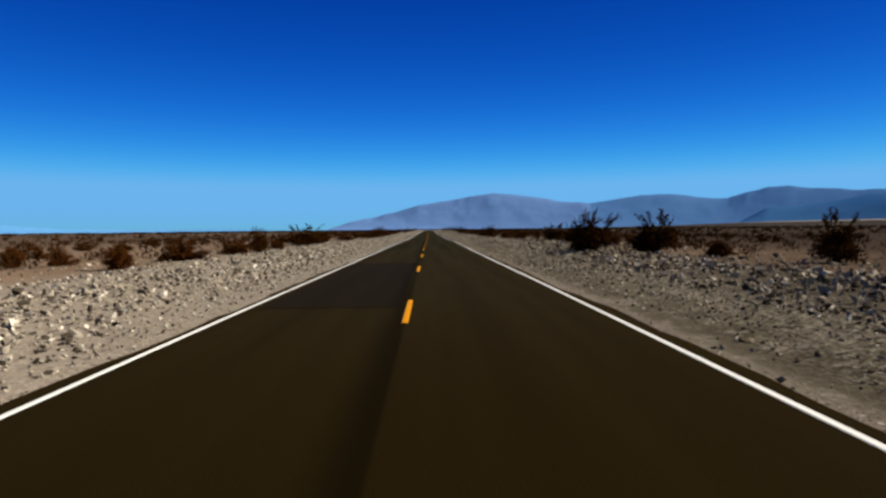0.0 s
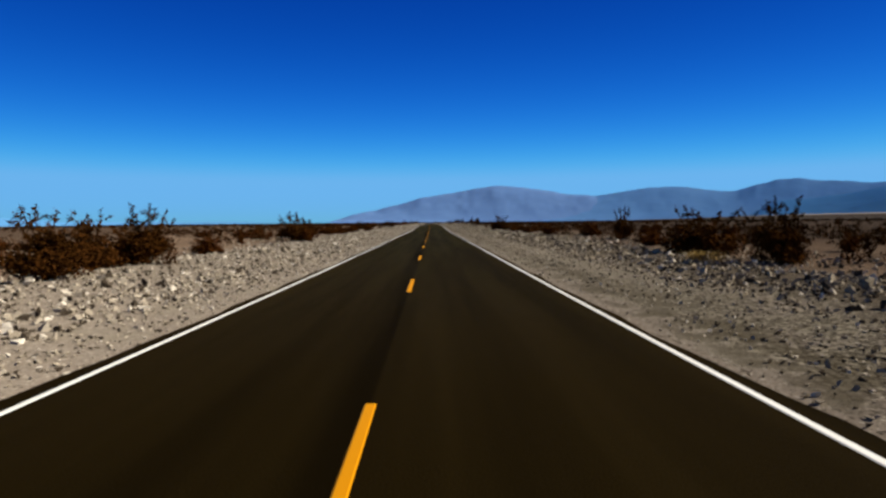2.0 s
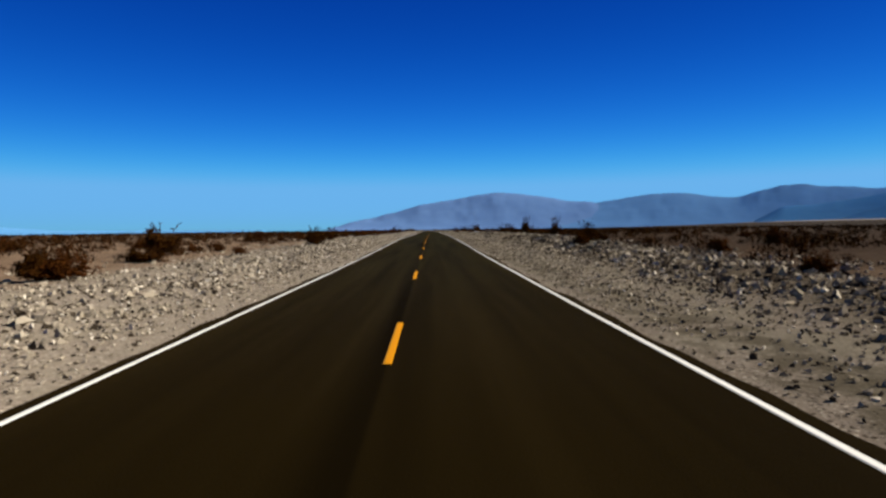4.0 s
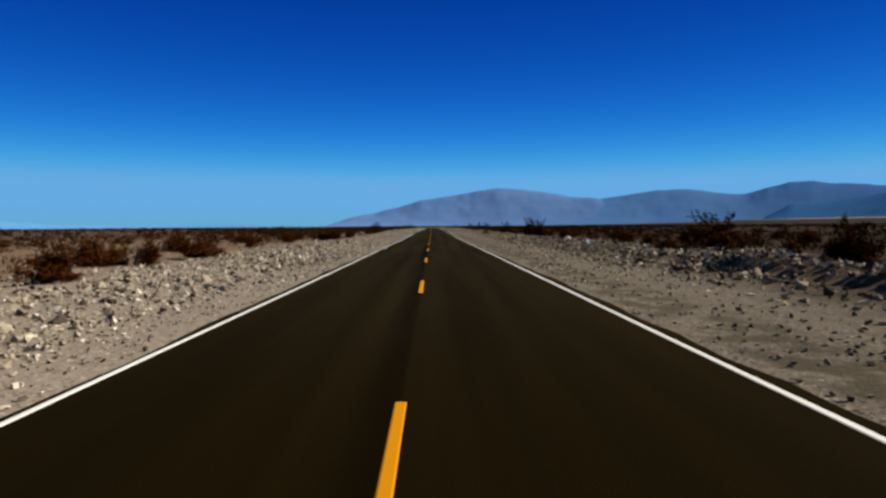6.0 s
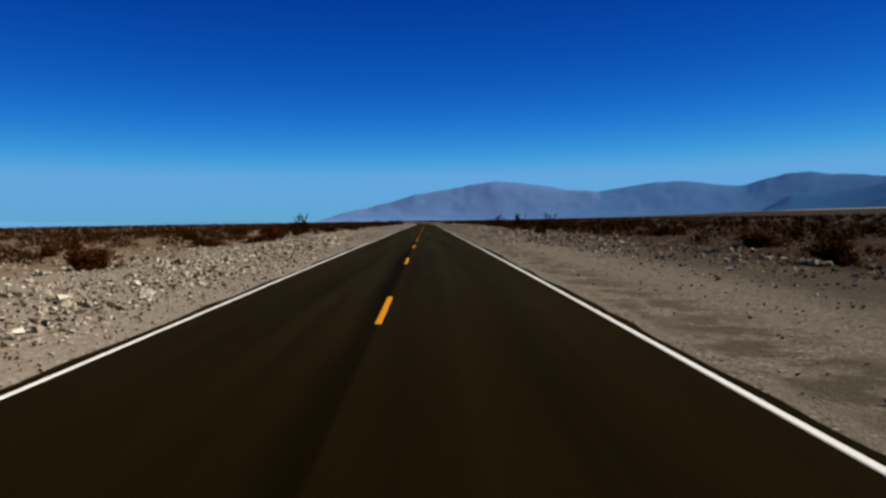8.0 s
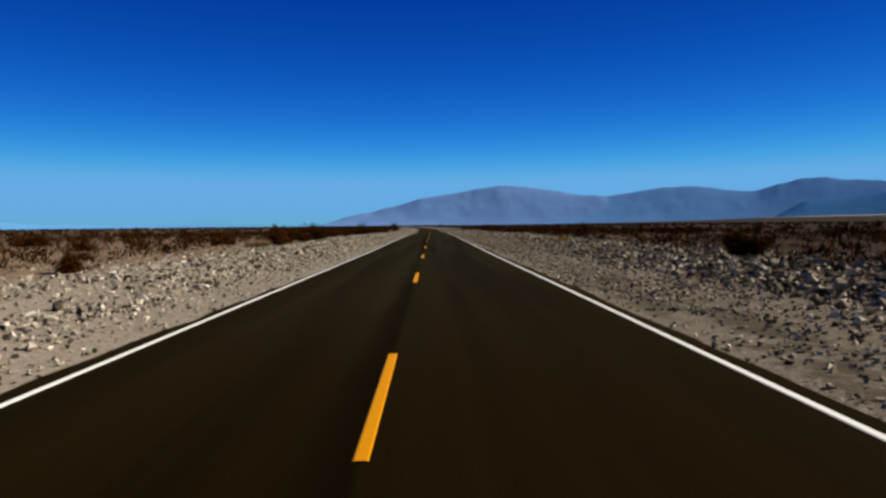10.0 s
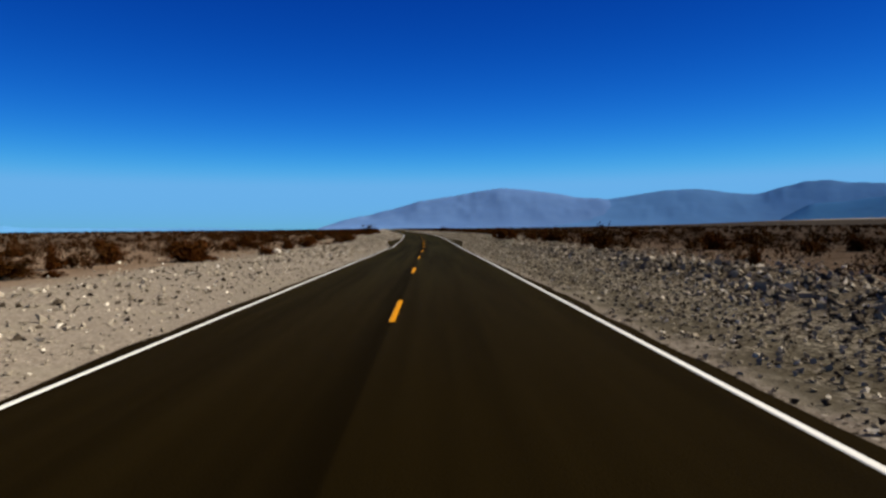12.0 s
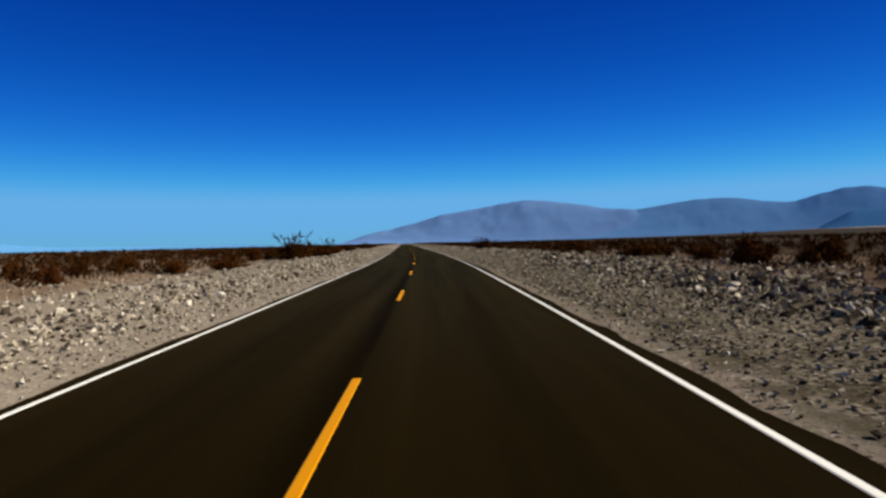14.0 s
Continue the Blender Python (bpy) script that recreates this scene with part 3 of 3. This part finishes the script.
BOARD = stone_material("weathered_white_board", (0.4500, 0.4500, 0.4800), (0.6300, 0.6300, 0.6600))
bent_board(8.6, 253.2, 0.46, 0.32, 0.35, -0.5, "buckled white board lying among the rocks")
bent_board(9.15, 253.4, 0.16, 0.28, -0.6, 0.2, "torn white board scrap standing in the rocks")


def large_rocks():
    """The larger rocks that stand out one by one on the bank and the berm."""
    shapes = {side: [raw_mesh("rock", v, f, mat, 3) for v, f in STONES] for side, mat in ((-1, ROCK), (1, SHADED_ROCK))}
    r = random.Random(91)
    for i in range(170):
        side = -1 if i % 2 else 1
        y = r.uniform(0, 600)
        u = -r.uniform(4.3, 7.8) if side < 0 else float(foot(y)) + r.uniform(0.4, 2.6)
        size = r.uniform(0.17, 0.30) if side < 0 else r.uniform(0.20, 0.40)
        ob = new("rock", r.choice(shapes[side]))
        x = u + float(centre(y))
        ob.matrix_basis = Matrix.Translation((x, y, height_at(x, y) + size * 0.16)) @ Matrix.Rotation(r.uniform(0, 6.283), 4, "Z") @ Matrix.Diagonal((size * r.uniform(0.8, 1.3), size, size * r.uniform(0.7, 1.0), 1))
        tagged(ob, "pale angular rock on the sunlit gravel bank" if side < 0 else "angular rock on the rubble berm, darkened for shade", "rock", "large rocks beside the road")


large_rocks()


# ---- plants ----
def tubes(paths, r0, r1):
    """Thin three-sided tapered stems along paths of points: verts and quads."""
    vs, fs = [], []
    for path in paths:
        m = len(path)
        for i, p in enumerate(path):
            r = r0 + (r1 - r0) * i / (m - 1)
            for k in range(3):
                a = k * 2.094
                vs.append((p[0] + r * math.cos(a), p[1] + r * math.sin(a), p[2]))
        b = len(vs) - 3 * m
        for i in range(m - 1):
            for k in range(3):
                fs.append((b + 3 * i + k, b + 3 * i + (k + 1) % 3, b + 3 * i + 3 + (k + 1) % 3, b + 3 * i + 3 + k))
    return vs, fs


def leaves(points, size, r):
    """Small pointed leaves, one triangle each."""
    vs, fs = [], []
    for p in points:
        a = Vector((r.gauss(0, 0.7), r.gauss(0, 0.7), r.gauss(0.5, 0.6))).normalized()
        b = a.cross(Vector((r.gauss(0, 1), r.gauss(0, 1), r.gauss(0, 1)))).normalized()
        s = size * r.uniform(0.6, 1.5)
        c = Vector(p)
        i = len(vs)
        vs += [c - b * s * 0.42 - a * s, c + b * s * 0.42 - a * s * 0.8, c + a * s * 1.3]
        fs.append((i, i + 1, i + 2))
    return vs, fs


def ball(r, at, wide, high):
    """A spot within an ellipsoid, thicker towards its middle."""
    d = Vector((r.gauss(0, 1), r.gauss(0, 1), r.gauss(0, 1))).normalized() * r.random() ** 0.45
    return at + Vector((d.x * wide, d.y * wide, d.z * high))


def creosote(seed):
    """A leafy body of several clumps on crooked stems with a few tall sprigs over it, 1 high and about 1 wide."""
    r = random.Random(seed)
    paths, spots = [], []
    for i in range(26):
        a, lean = r.uniform(0, 6.283), r.uniform(0.05, 0.5)
        tall = i % 3 == 0
        h = r.uniform(0.74, 1.02) if tall else r.uniform(0.32, 0.6)
        lean *= 1.05 if tall else 1
        path = []
        for j in range(6):
            q = j / 5
            path.append(Vector((math.cos(a) * (0.03 + lean * q ** 1.2 * 0.85) + r.gauss(0, 0.014), math.sin(a) * (0.03 + lean * q ** 1.2 * 0.85) + r.gauss(0, 0.014), h * q)))
        paths.append(path)
        for j in range(3):
            p = path[r.randint(2, 4)]
            b = r.uniform(0, 6.283)
            tip = p + Vector((math.cos(b) * 0.12, math.sin(b) * 0.12, r.uniform(0.05, 0.16)))
            paths.append([p, (p + tip) / 2 + Vector((0, 0, 0.01)), tip])
            for k in range(8 if tall else 26):
                spots.append(ball(r, p.lerp(tip, r.uniform(0.4, 1.1)), 0.03, 0.03) if tall else ball(r, tip, 0.06, 0.05))
        if tall:
            for k in range(22):
                spots.append(ball(r, path[4].lerp(path[5], r.uniform(-0.4, 1.05)), 0.028, 0.04))
        else:
            for k in range(60):
                spots.append(ball(r, path[4], 0.12, 0.12))
    for i in range(13):
        a, d = r.uniform(0, 6.283), 0.36 * math.sqrt(r.random())
        at = Vector((math.cos(a) * d, math.sin(a) * d, r.uniform(0.10, 0.38)))
        for k in range(190):
            spots.append(ball(r, at, 0.19, 0.15))
    return tubes(paths, 0.010, 0.003), leaves([p for p in spots if p.z > 0.01], 0.026, r)


def mound(seed):
    """A dense low rounded dry bush of uneven clumps, 1 high and about 1.1 wide."""
    r = random.Random(seed)
    paths, spots = [], []
    for i in range(60):
        a, e = r.uniform(0, 6.283), r.uniform(0.15, 1.5)
        length = r.uniform(0.62, 1.0) * (0.85 + 0.2 * math.sin(3 * a + seed))
        tip = Vector((math.cos(a) * math.cos(e) * 0.58, math.sin(a) * math.cos(e) * 0.58, math.sin(e) * 0.95)) * length
        midway = tip * 0.5 + Vector((r.gauss(0, 0.03), r.gauss(0, 0.03), 0.05))
        paths.append([tip * 0.05 - Vector((0, 0, tip.z * 0.05)), midway, tip])
        for k in range(34):
            spots.append(ball(r, tip * r.uniform(0.75, 0.98), 0.09, 0.08))
        for k in range(40):
            spots.append(ball(r, tip * r.uniform(0.2, 0.8), 0.13, 0.12))
    return tubes(paths, 0.009, 0.003), leaves([p for p in spots if p.z > 0.0], 0.030, r)


def tuft(seed):
    """A tuft of dry grass, 1 high."""
    r = random.Random(seed)
    blades = []
    for i in range(150):
        a, lean, h = r.uniform(0, 6.283), r.uniform(0.1, 0.9), r.uniform(0.4, 1)
        x, y = r.gauss(0, 0.18), r.gauss(0, 0.18)
        blades.append([(x, y, 0), (x + math.cos(a) * lean * 0.3, y + math.sin(a) * lean * 0.3, h * 0.65), (x + math.cos(a) * lean * 0.8, y + math.sin(a) * lean * 0.8, h * (1 - 0.3 * lean))])
    return tubes(blades, 0.014, 0.003), None


KINDS = {
    "creosote": (creosote, 5, STEM, CREOSOTE_LEAF, "creosote_bush", "dark twiggy creosote bush with small sparse leaves", "desert bush", "creosote bushes beside the road"),
    "mound": (mound, 6, DRY_STEM, DRY_LEAF, "dry_bush", "low rounded dry russet-brown desert bush", "desert bush", "dry bushes beside the road"),
    "tuft": (tuft, 2, STRAW, None, "grass_tuft", "dry straw-yellow grass tuft on the stones", "grass", "dry grass tufts beside the road"),
}
made = {}
turn = random.Random(3)


def plant(kind, x, y, width, height):
    build, variants, stem_mat, leaf_mat, name, label, category, group = KINDS[kind]
    v = turn.randrange(variants)
    wide = width * (1.15 if kind == "creosote" else 0.95)
    scale = Vector((wide, wide, height))
    spot = Matrix.Translation((x, y, height_at(x, y) - 0.02)) @ Matrix.Rotation(turn.uniform(0, 6.283), 4, "Z")
    if (kind, v) in made:
        first = made[kind, v]
        s = Vector((scale.x / first.scale.x, scale.y / first.scale.y, scale.z / first.scale.z))
        return copy_thing(first, spot @ Matrix.Diagonal((*s, 1)))
    (sv, sf), foliage = build(100 * variants + v)
    if leaf_mat is None:
        root = new(name, raw_mesh(name, sv, sf, stem_mat, 4))
    else:
        root = new(name)
        root.empty_display_size = 0.2
        new("branchwork", raw_mesh("branchwork", sv, sf, stem_mat, 4)).parent = root
        new("foliage", raw_mesh("foliage", *foliage, leaf_mat, 3)).parent = root
    tagged(root, label, category, group)
    root.matrix_basis = spot @ Matrix.Diagonal((*scale, 1))
    made[kind, v] = root
    return root


plant("creosote", 12.9, 10.5, 1.58, 1.70)
plant("mound", -9.6, 11.8, 1.39, 0.89)
plant("mound", -14.0, 13.2, 1.09, 1.01)
plant("mound", -12.8, 13.9, 1.13, 0.82)
plant("mound", 11.1, 14.2, 1.18, 0.91)
plant("mound", -10.2, 18.0, 2.60, 0.97)
plant("creosote", 10.5, 18.9, 2.65, 1.99)
plant("creosote", 7.9, 19.6, 2.53, 1.93)
plant("creosote", 8.4, 22.7, 1.53, 2.06)
plant("mound", -9.9, 24.1, 2.10, 0.81)
plant("creosote", -9.5, 26.8, 1.23, 1.50)
plant("mound", -10.7, 27.5, 0.63, 0.91)
plant("mound", -9.3, 30.1, 1.21, 1.06)
plant("mound", 11.1, 33.3, 1.31, 0.79)
plant("creosote", 11.6, 38.7, 1.46, 1.60)
plant("creosote", -9.3, 39.0, 3.00, 1.73)
plant("mound", 17.6, 42.3, 2.07, 0.72)
plant("creosote", -10.2, 49.0, 2.01, 1.15)
plant("creosote", 13.0, 51.6, 2.47, 1.92)
plant("mound", -17.8, 56.9, 1.38, 0.94)
plant("creosote", -11.7, 59.2, 1.69, 1.31)
plant("mound", 15.1, 59.5, 1.54, 0.56)
plant("creosote", 11.7, 65.9, 1.43, 1.49)
plant("mound", 10.3, 67.4, 0.90, 0.61)
plant("mound", -10.0, 67.8, 2.21, 0.86)
plant("tuft", -7.8, 69.0, 0.53, 0.47)
plant("mound", 10.8, 71.7, 2.38, 1.41)
plant("mound", -14.9, 72.7, 0.87, 0.71)
plant("mound", 15.4, 73.2, 0.92, 1.19)
plant("mound", -8.6, 77.6, 2.65, 1.03)
plant("mound", -12.6, 80.2, 1.76, 1.22)
plant("mound", -14.6, 80.4, 0.99, 1.08)
plant("creosote", -7.8, 82.8, 1.92, 1.58)
plant("creosote", -8.6, 85.7, 1.86, 1.60)
plant("creosote", 9.9, 85.9, 1.81, 1.86)
plant("tuft", 8.2, 86.8, 1.14, 0.40)
plant("creosote", -7.8, 87.1, 1.80, 1.75)
plant("creosote", 9.9, 90.6, 2.48, 1.77)
plant("mound", 15.9, 91.6, 0.89, 0.86)
plant("mound", -9.2, 95.3, 2.01, 0.98)
plant("mound", -11.6, 107.2, 0.71, 0.74)
plant("creosote", 12.8, 108.0, 1.27, 2.17)
plant("mound", -7.7, 108.1, 1.25, 1.21)
plant("mound", 15.6, 109.8, 1.11, 1.35)
plant("creosote", -9.0, 110.1, 2.30, 2.03)
plant("mound", 12.8, 115.6, 2.12, 1.37)
plant("mound", -14.8, 117.6, 2.24, 0.91)
plant("mound", -10.6, 122.7, 2.22, 0.95)
plant("mound", -20.2, 123.5, 2.26, 0.88)
plant("mound", -11.1, 135.0, 3.00, 1.07)
plant("creosote", -7.6, 188.4, 1.47, 1.36)
plant("creosote", 9.9, 191.4, 0.90, 1.70)
plant("creosote", -10.3, 200.1, 1.38, 1.13)
plant("mound", -8.7, 200.8, 0.86, 0.83)
plant("mound", -11.9, 202.1, 0.58, 1.02)
plant("creosote", 9.4, 202.3, 0.90, 1.70)
plant("mound", -12.3, 205.8, 0.99, 0.60)
plant("mound", -11.3, 206.8, 1.19, 1.00)
plant("creosote", -10.1, 209.1, 1.69, 1.33)
plant("creosote", 11.2, 209.7, 0.70, 1.35)
plant("mound", -11.3, 215.8, 1.17, 0.61)
plant("mound", -9.7, 217.8, 0.61, 0.88)
plant("mound", -8.7, 218.9, 1.12, 0.99)
plant("creosote", 11.2, 222.6, 0.80, 1.30)
plant("mound", 15.6, 223.7, 0.83, 1.13)
plant("mound", -8.7, 224.7, 1.69, 0.96)
plant("mound", -7.6, 229.1, 2.04, 1.06)
plant("mound", -14.8, 234.8, 1.25, 0.65)
plant("mound", -7.8, 234.9, 1.40, 1.08)
plant("mound", 20.2, 236.8, 2.70, 0.87)
plant("creosote", 11.2, 237.6, 1.40, 1.50)
plant("mound", -9.3, 242.3, 1.07, 0.98)
plant("mound", -10.5, 242.4, 1.07, 0.91)
plant("mound", -9.0, 245.8, 2.32, 0.96)
plant("mound", 10.9, 249.0, 1.45, 0.77)
plant("creosote", 14.2, 251.6, 3.00, 1.90)
plant("mound", 12.2, 258.4, 1.40, 0.91)
plant("mound", -11.1, 259.1, 0.95, 0.96)
plant("mound", -14.3, 267.7, 1.75, 0.85)
plant("mound", -10.7, 267.7, 1.41, 1.10)
plant("mound", -8.1, 273.9, 1.80, 1.26)
plant("mound", -9.3, 274.9, 3.00, 1.11)
plant("creosote", 10.1, 276.7, 1.90, 1.91)
plant("mound", -7.7, 278.0, 1.14, 1.04)
plant("mound", 12.9, 278.2, 1.71, 1.31)
plant("mound", -13.1, 279.2, 0.64, 0.99)
plant("mound", 10.1, 281.1, 1.14, 1.33)
plant("mound", -8.1, 283.6, 1.10, 0.92)
plant("mound", -12.9, 287.1, 1.26, 0.42)
plant("mound", 12.4, 289.9, 2.02, 0.98)
plant("mound", 10.1, 293.4, 1.57, 0.76)
plant("mound", -8.5, 294.0, 0.99, 0.42)
plant("creosote", 12.1, 294.4, 1.47, 2.25)
plant("mound", -7.8, 296.5, 1.50, 0.85)
plant("mound", -11.9, 297.0, 0.60, 0.58)
plant("mound", -7.9, 299.9, 1.12, 0.76)
plant("mound", 12.2, 300.4, 1.75, 0.71)
plant("creosote", -7.7, 302.2, 1.24, 1.45)
plant("creosote", 10.3, 302.8, 1.94, 1.63)
plant("mound", 7.6, 303.3, 1.33, 0.58)
plant("mound", -13.6, 303.6, 1.30, 0.79)
plant("mound", 9.6, 310.6, 1.38, 0.84)
plant("mound", -7.8, 313.0, 1.50, 0.87)
plant("mound", -10.1, 316.0, 0.72, 0.70)
plant("mound", 12.2, 318.2, 2.20, 0.80)
plant("mound", -14.1, 320.9, 1.22, 0.59)
plant("mound", -10.8, 328.5, 2.43, 0.63)
plant("mound", 14.4, 331.4, 3.00, 0.65)
plant("mound", -9.0, 331.8, 2.70, 0.61)
plant("mound", -7.9, 405.3, 0.77, 0.83)
plant("tuft", 7.7, 406.2, 0.75, 0.45)
plant("tuft", -9.6, 407.4, 1.80, 0.52)
plant("mound", -8.6, 408.3, 1.87, 1.36)
plant("tuft", 8.2, 408.7, 0.77, 0.47)
plant("mound", -13.3, 410.6, 0.69, 0.74)
plant("creosote", -9.1, 412.3, 1.06, 1.29)
plant("mound", -8.6, 414.4, 1.18, 1.09)
plant("creosote", -8.9, 419.4, 2.15, 1.46)
plant("mound", 12.2, 429.6, 1.24, 1.26)
plant("creosote", -10.6, 430.7, 1.40, 1.43)
plant("mound", -11.2, 434.5, 0.77, 0.75)
plant("mound", -10.1, 436.5, 1.83, 1.03)
plant("mound", -8.9, 437.7, 1.33, 1.09)
plant("mound", -16.7, 438.5, 0.72, 0.63)
plant("mound", 15.2, 441.0, 2.41, 0.97)
plant("mound", -12.3, 448.5, 1.08, 1.21)
plant("creosote", -8.6, 449.2, 1.86, 1.74)
plant("mound", 10.9, 452.0, 1.32, 1.20)
plant("mound", 16.1, 452.8, 1.08, 0.75)
plant("mound", -14.6, 456.0, 1.19, 0.73)
plant("mound", -10.4, 457.5, 0.91, 0.78)
plant("mound", -10.0, 461.2, 1.57, 0.80)
plant("mound", 9.8, 465.9, 0.57, 0.89)
plant("mound", -10.1, 466.0, 0.78, 0.30)
plant("mound", -12.4, 469.7, 0.82, 1.06)
plant("mound", -12.5, 473.2, 0.96, 1.02)
plant("mound", -9.5, 474.1, 2.45, 1.21)
plant("mound", 20.8, 476.8, 1.50, 1.10)
plant("mound", 19.0, 477.4, 1.91, 0.74)
plant("mound", -7.8, 479.5, 1.22, 0.55)
plant("creosote", 10.5, 483.6, 1.44, 1.64)
plant("mound", -14.3, 492.2, 1.11, 0.86)
plant("mound", -9.8, 492.2, 1.28, 1.06)
plant("mound", -9.0, 494.7, 1.76, 1.03)
plant("mound", -13.2, 495.4, 1.09, 0.88)
plant("mound", 13.4, 496.6, 1.92, 1.12)
plant("mound", -8.6, 501.7, 1.86, 0.22)
plant("mound", -8.2, 504.7, 1.37, 0.78)
plant("creosote", 12.4, 505.5, 1.71, 1.62)
plant("mound", 12.0, 508.1, 1.12, 0.96)
plant("creosote", -7.9, 508.1, 1.37, 1.12)
plant("mound", 11.1, 509.5, 1.05, 0.93)
plant("mound", 7.8, 509.8, 2.11, 1.40)
plant("mound", 9.1, 511.2, 1.45, 1.25)
plant("mound", -16.6, 512.2, 0.99, 0.38)
plant("mound", -8.2, 513.2, 1.72, 0.84)
plant("mound", 7.8, 516.7, 0.68, 1.22)
plant("mound", -17.2, 517.6, 2.39, 0.58)
plant("mound", -8.8, 520.1, 1.26, 0.61)
plant("mound", 10.8, 522.9, 1.32, 0.90)
plant("mound", -10.9, 525.9, 1.04, 0.76)
plant("mound", -10.8, 528.2, 1.59, 1.07)
plant("mound", -16.5, 531.9, 2.03, 0.49)
plant("mound", -12.6, 535.4, 1.55, 0.75)
plant("mound", 12.9, 538.1, 2.54, 0.49)
plant("mound", -14.2, 546.5, 1.07, 1.04)
plant("mound", 13.8, 547.8, 2.02, 1.26)
plant("mound", 11.6, 549.0, 2.14, 1.34)
plant("mound", -18.4, 550.0, 0.99, 0.96)
plant("mound", -12.4, 551.7, 1.92, 0.85)
plant("mound", 11.0, 551.8, 1.72, 0.84)
plant("mound", -16.7, 552.0, 1.25, 0.76)
plant("mound", -10.3, 552.8, 2.53, 0.77)
plant("mound", 11.3, 560.9, 2.80, 0.91)
plant("mound", -20.2, 561.6, 1.94, 0.71)
plant("creosote", -12.2, 571.0, 3.00, 2.24)
plant("mound", -10.9, 574.2, 3.00, 0.76)
plant("mound", 10.7, 574.6, 3.00, 1.01)


# the stretches between, with bushes as thick as elsewhere
for y0, y1 in ((126, 188), (338, 396), (566, 640)):
    for i in range(26):
        y = turn.uniform(y0, y1)
        w = turn.uniform(0.9, 2.2)
        kind = "creosote" if turn.random() < 0.35 else "mound"
        plant(kind, turn.choice((-1, 1)) * turn.uniform(8.3, 13.5) + float(centre(y)), y, w, w * (turn.uniform(0.8, 1.05) if kind == "creosote" else turn.uniform(0.45, 0.7)))

# the dark row of bushes along the outside of the bend
for i in range(16):
    y = turn.uniform(572, 690)
    w = turn.uniform(1.6, 2.8)
    plant("mound", -turn.uniform(7.8, 12.0) + float(centre(y)), y, w, w * turn.uniform(0.4, 0.6))

# scattered low bushes that fill the desert floor between the larger ones
fill = random.Random(17)
for i in range(190):
    y = fill.uniform(-5, 640)
    side = -1 if fill.random() < 0.6 else 1
    u = side * (10.5 + 17 * fill.random() ** 1.3)
    w = fill.uniform(0.8, 2.1)
    plant("mound" if fill.random() < 0.88 else "creosote", u + float(centre(y)), y, w, w * fill.uniform(0.42, 0.7))


def far_scrub():
    """Thousands of small brown bushes out to the horizon, too many to count."""
    g = np.random.default_rng(23)
    n = 20500
    q = np.where(np.arange(n) < 9000, 0.09 * g.uniform(0, 1, n), g.uniform(0, 1, n) ** 2.0)
    us = np.where(g.uniform(0, 1, n) < 0.5, -1, 1) * (11.5 + 330 * q)
    ys = g.uniform(-10, 760, n) + g.uniform(0, 1, n) ** 3 * 900
    w = g.uniform(0.5, 1.7, n) * (1 + 0.6 * q)
    h = w * g.uniform(0.28, 0.55, n)
    for name, pick, m, leaf in (("desert_scrub", np.abs(us) < 42, 72, 0.038), ("desert_scrub", np.abs(us) >= 42, 18, 0.11)):
        u, y, ww, hh = us[pick], ys[pick], w[pick], h[pick]
        k = len(u)
        a, e, d = g.uniform(0, 6.283, (k, m)), g.uniform(0.05, 1.45, (k, m)), g.uniform(0.45, 1.0, (k, m))
        c = np.stack([np.cos(a) * np.cos(e) * d * ww[:, None] * 0.5, np.sin(a) * np.cos(e) * d * ww[:, None] * 0.5, np.sin(e) * d * hh[:, None]], -1)
        c += np.stack([u + centre(y) * (np.abs(u) < 60), y, ground_height(u, y)], -1)[:, None, :]
        lean = np.stack([np.cos(a) * 0.6, np.sin(a) * 0.6, 0.75 * np.ones_like(a)], -1) + g.normal(0, 0.5, (k, m, 3))
        side = np.stack([-np.sin(a + e), np.cos(a + e), np.zeros_like(a)], -1)
        reach = (leaf * ww)[:, None, None]
        tri = np.stack([c - side * reach * 0.75 - lean * reach, c + side * reach * 0.75 - lean * reach, c + lean * reach * 2.2], 2)
        verts = tri.reshape(-1, 3)
        me = raw_mesh(name, verts, np.arange(len(verts)).reshape(-1, 3), SCRUB, 3)
        tagged(new(name, me), "low brown desert scrub spread to the horizon", "scrub", kind="stuff")


far_scrub()
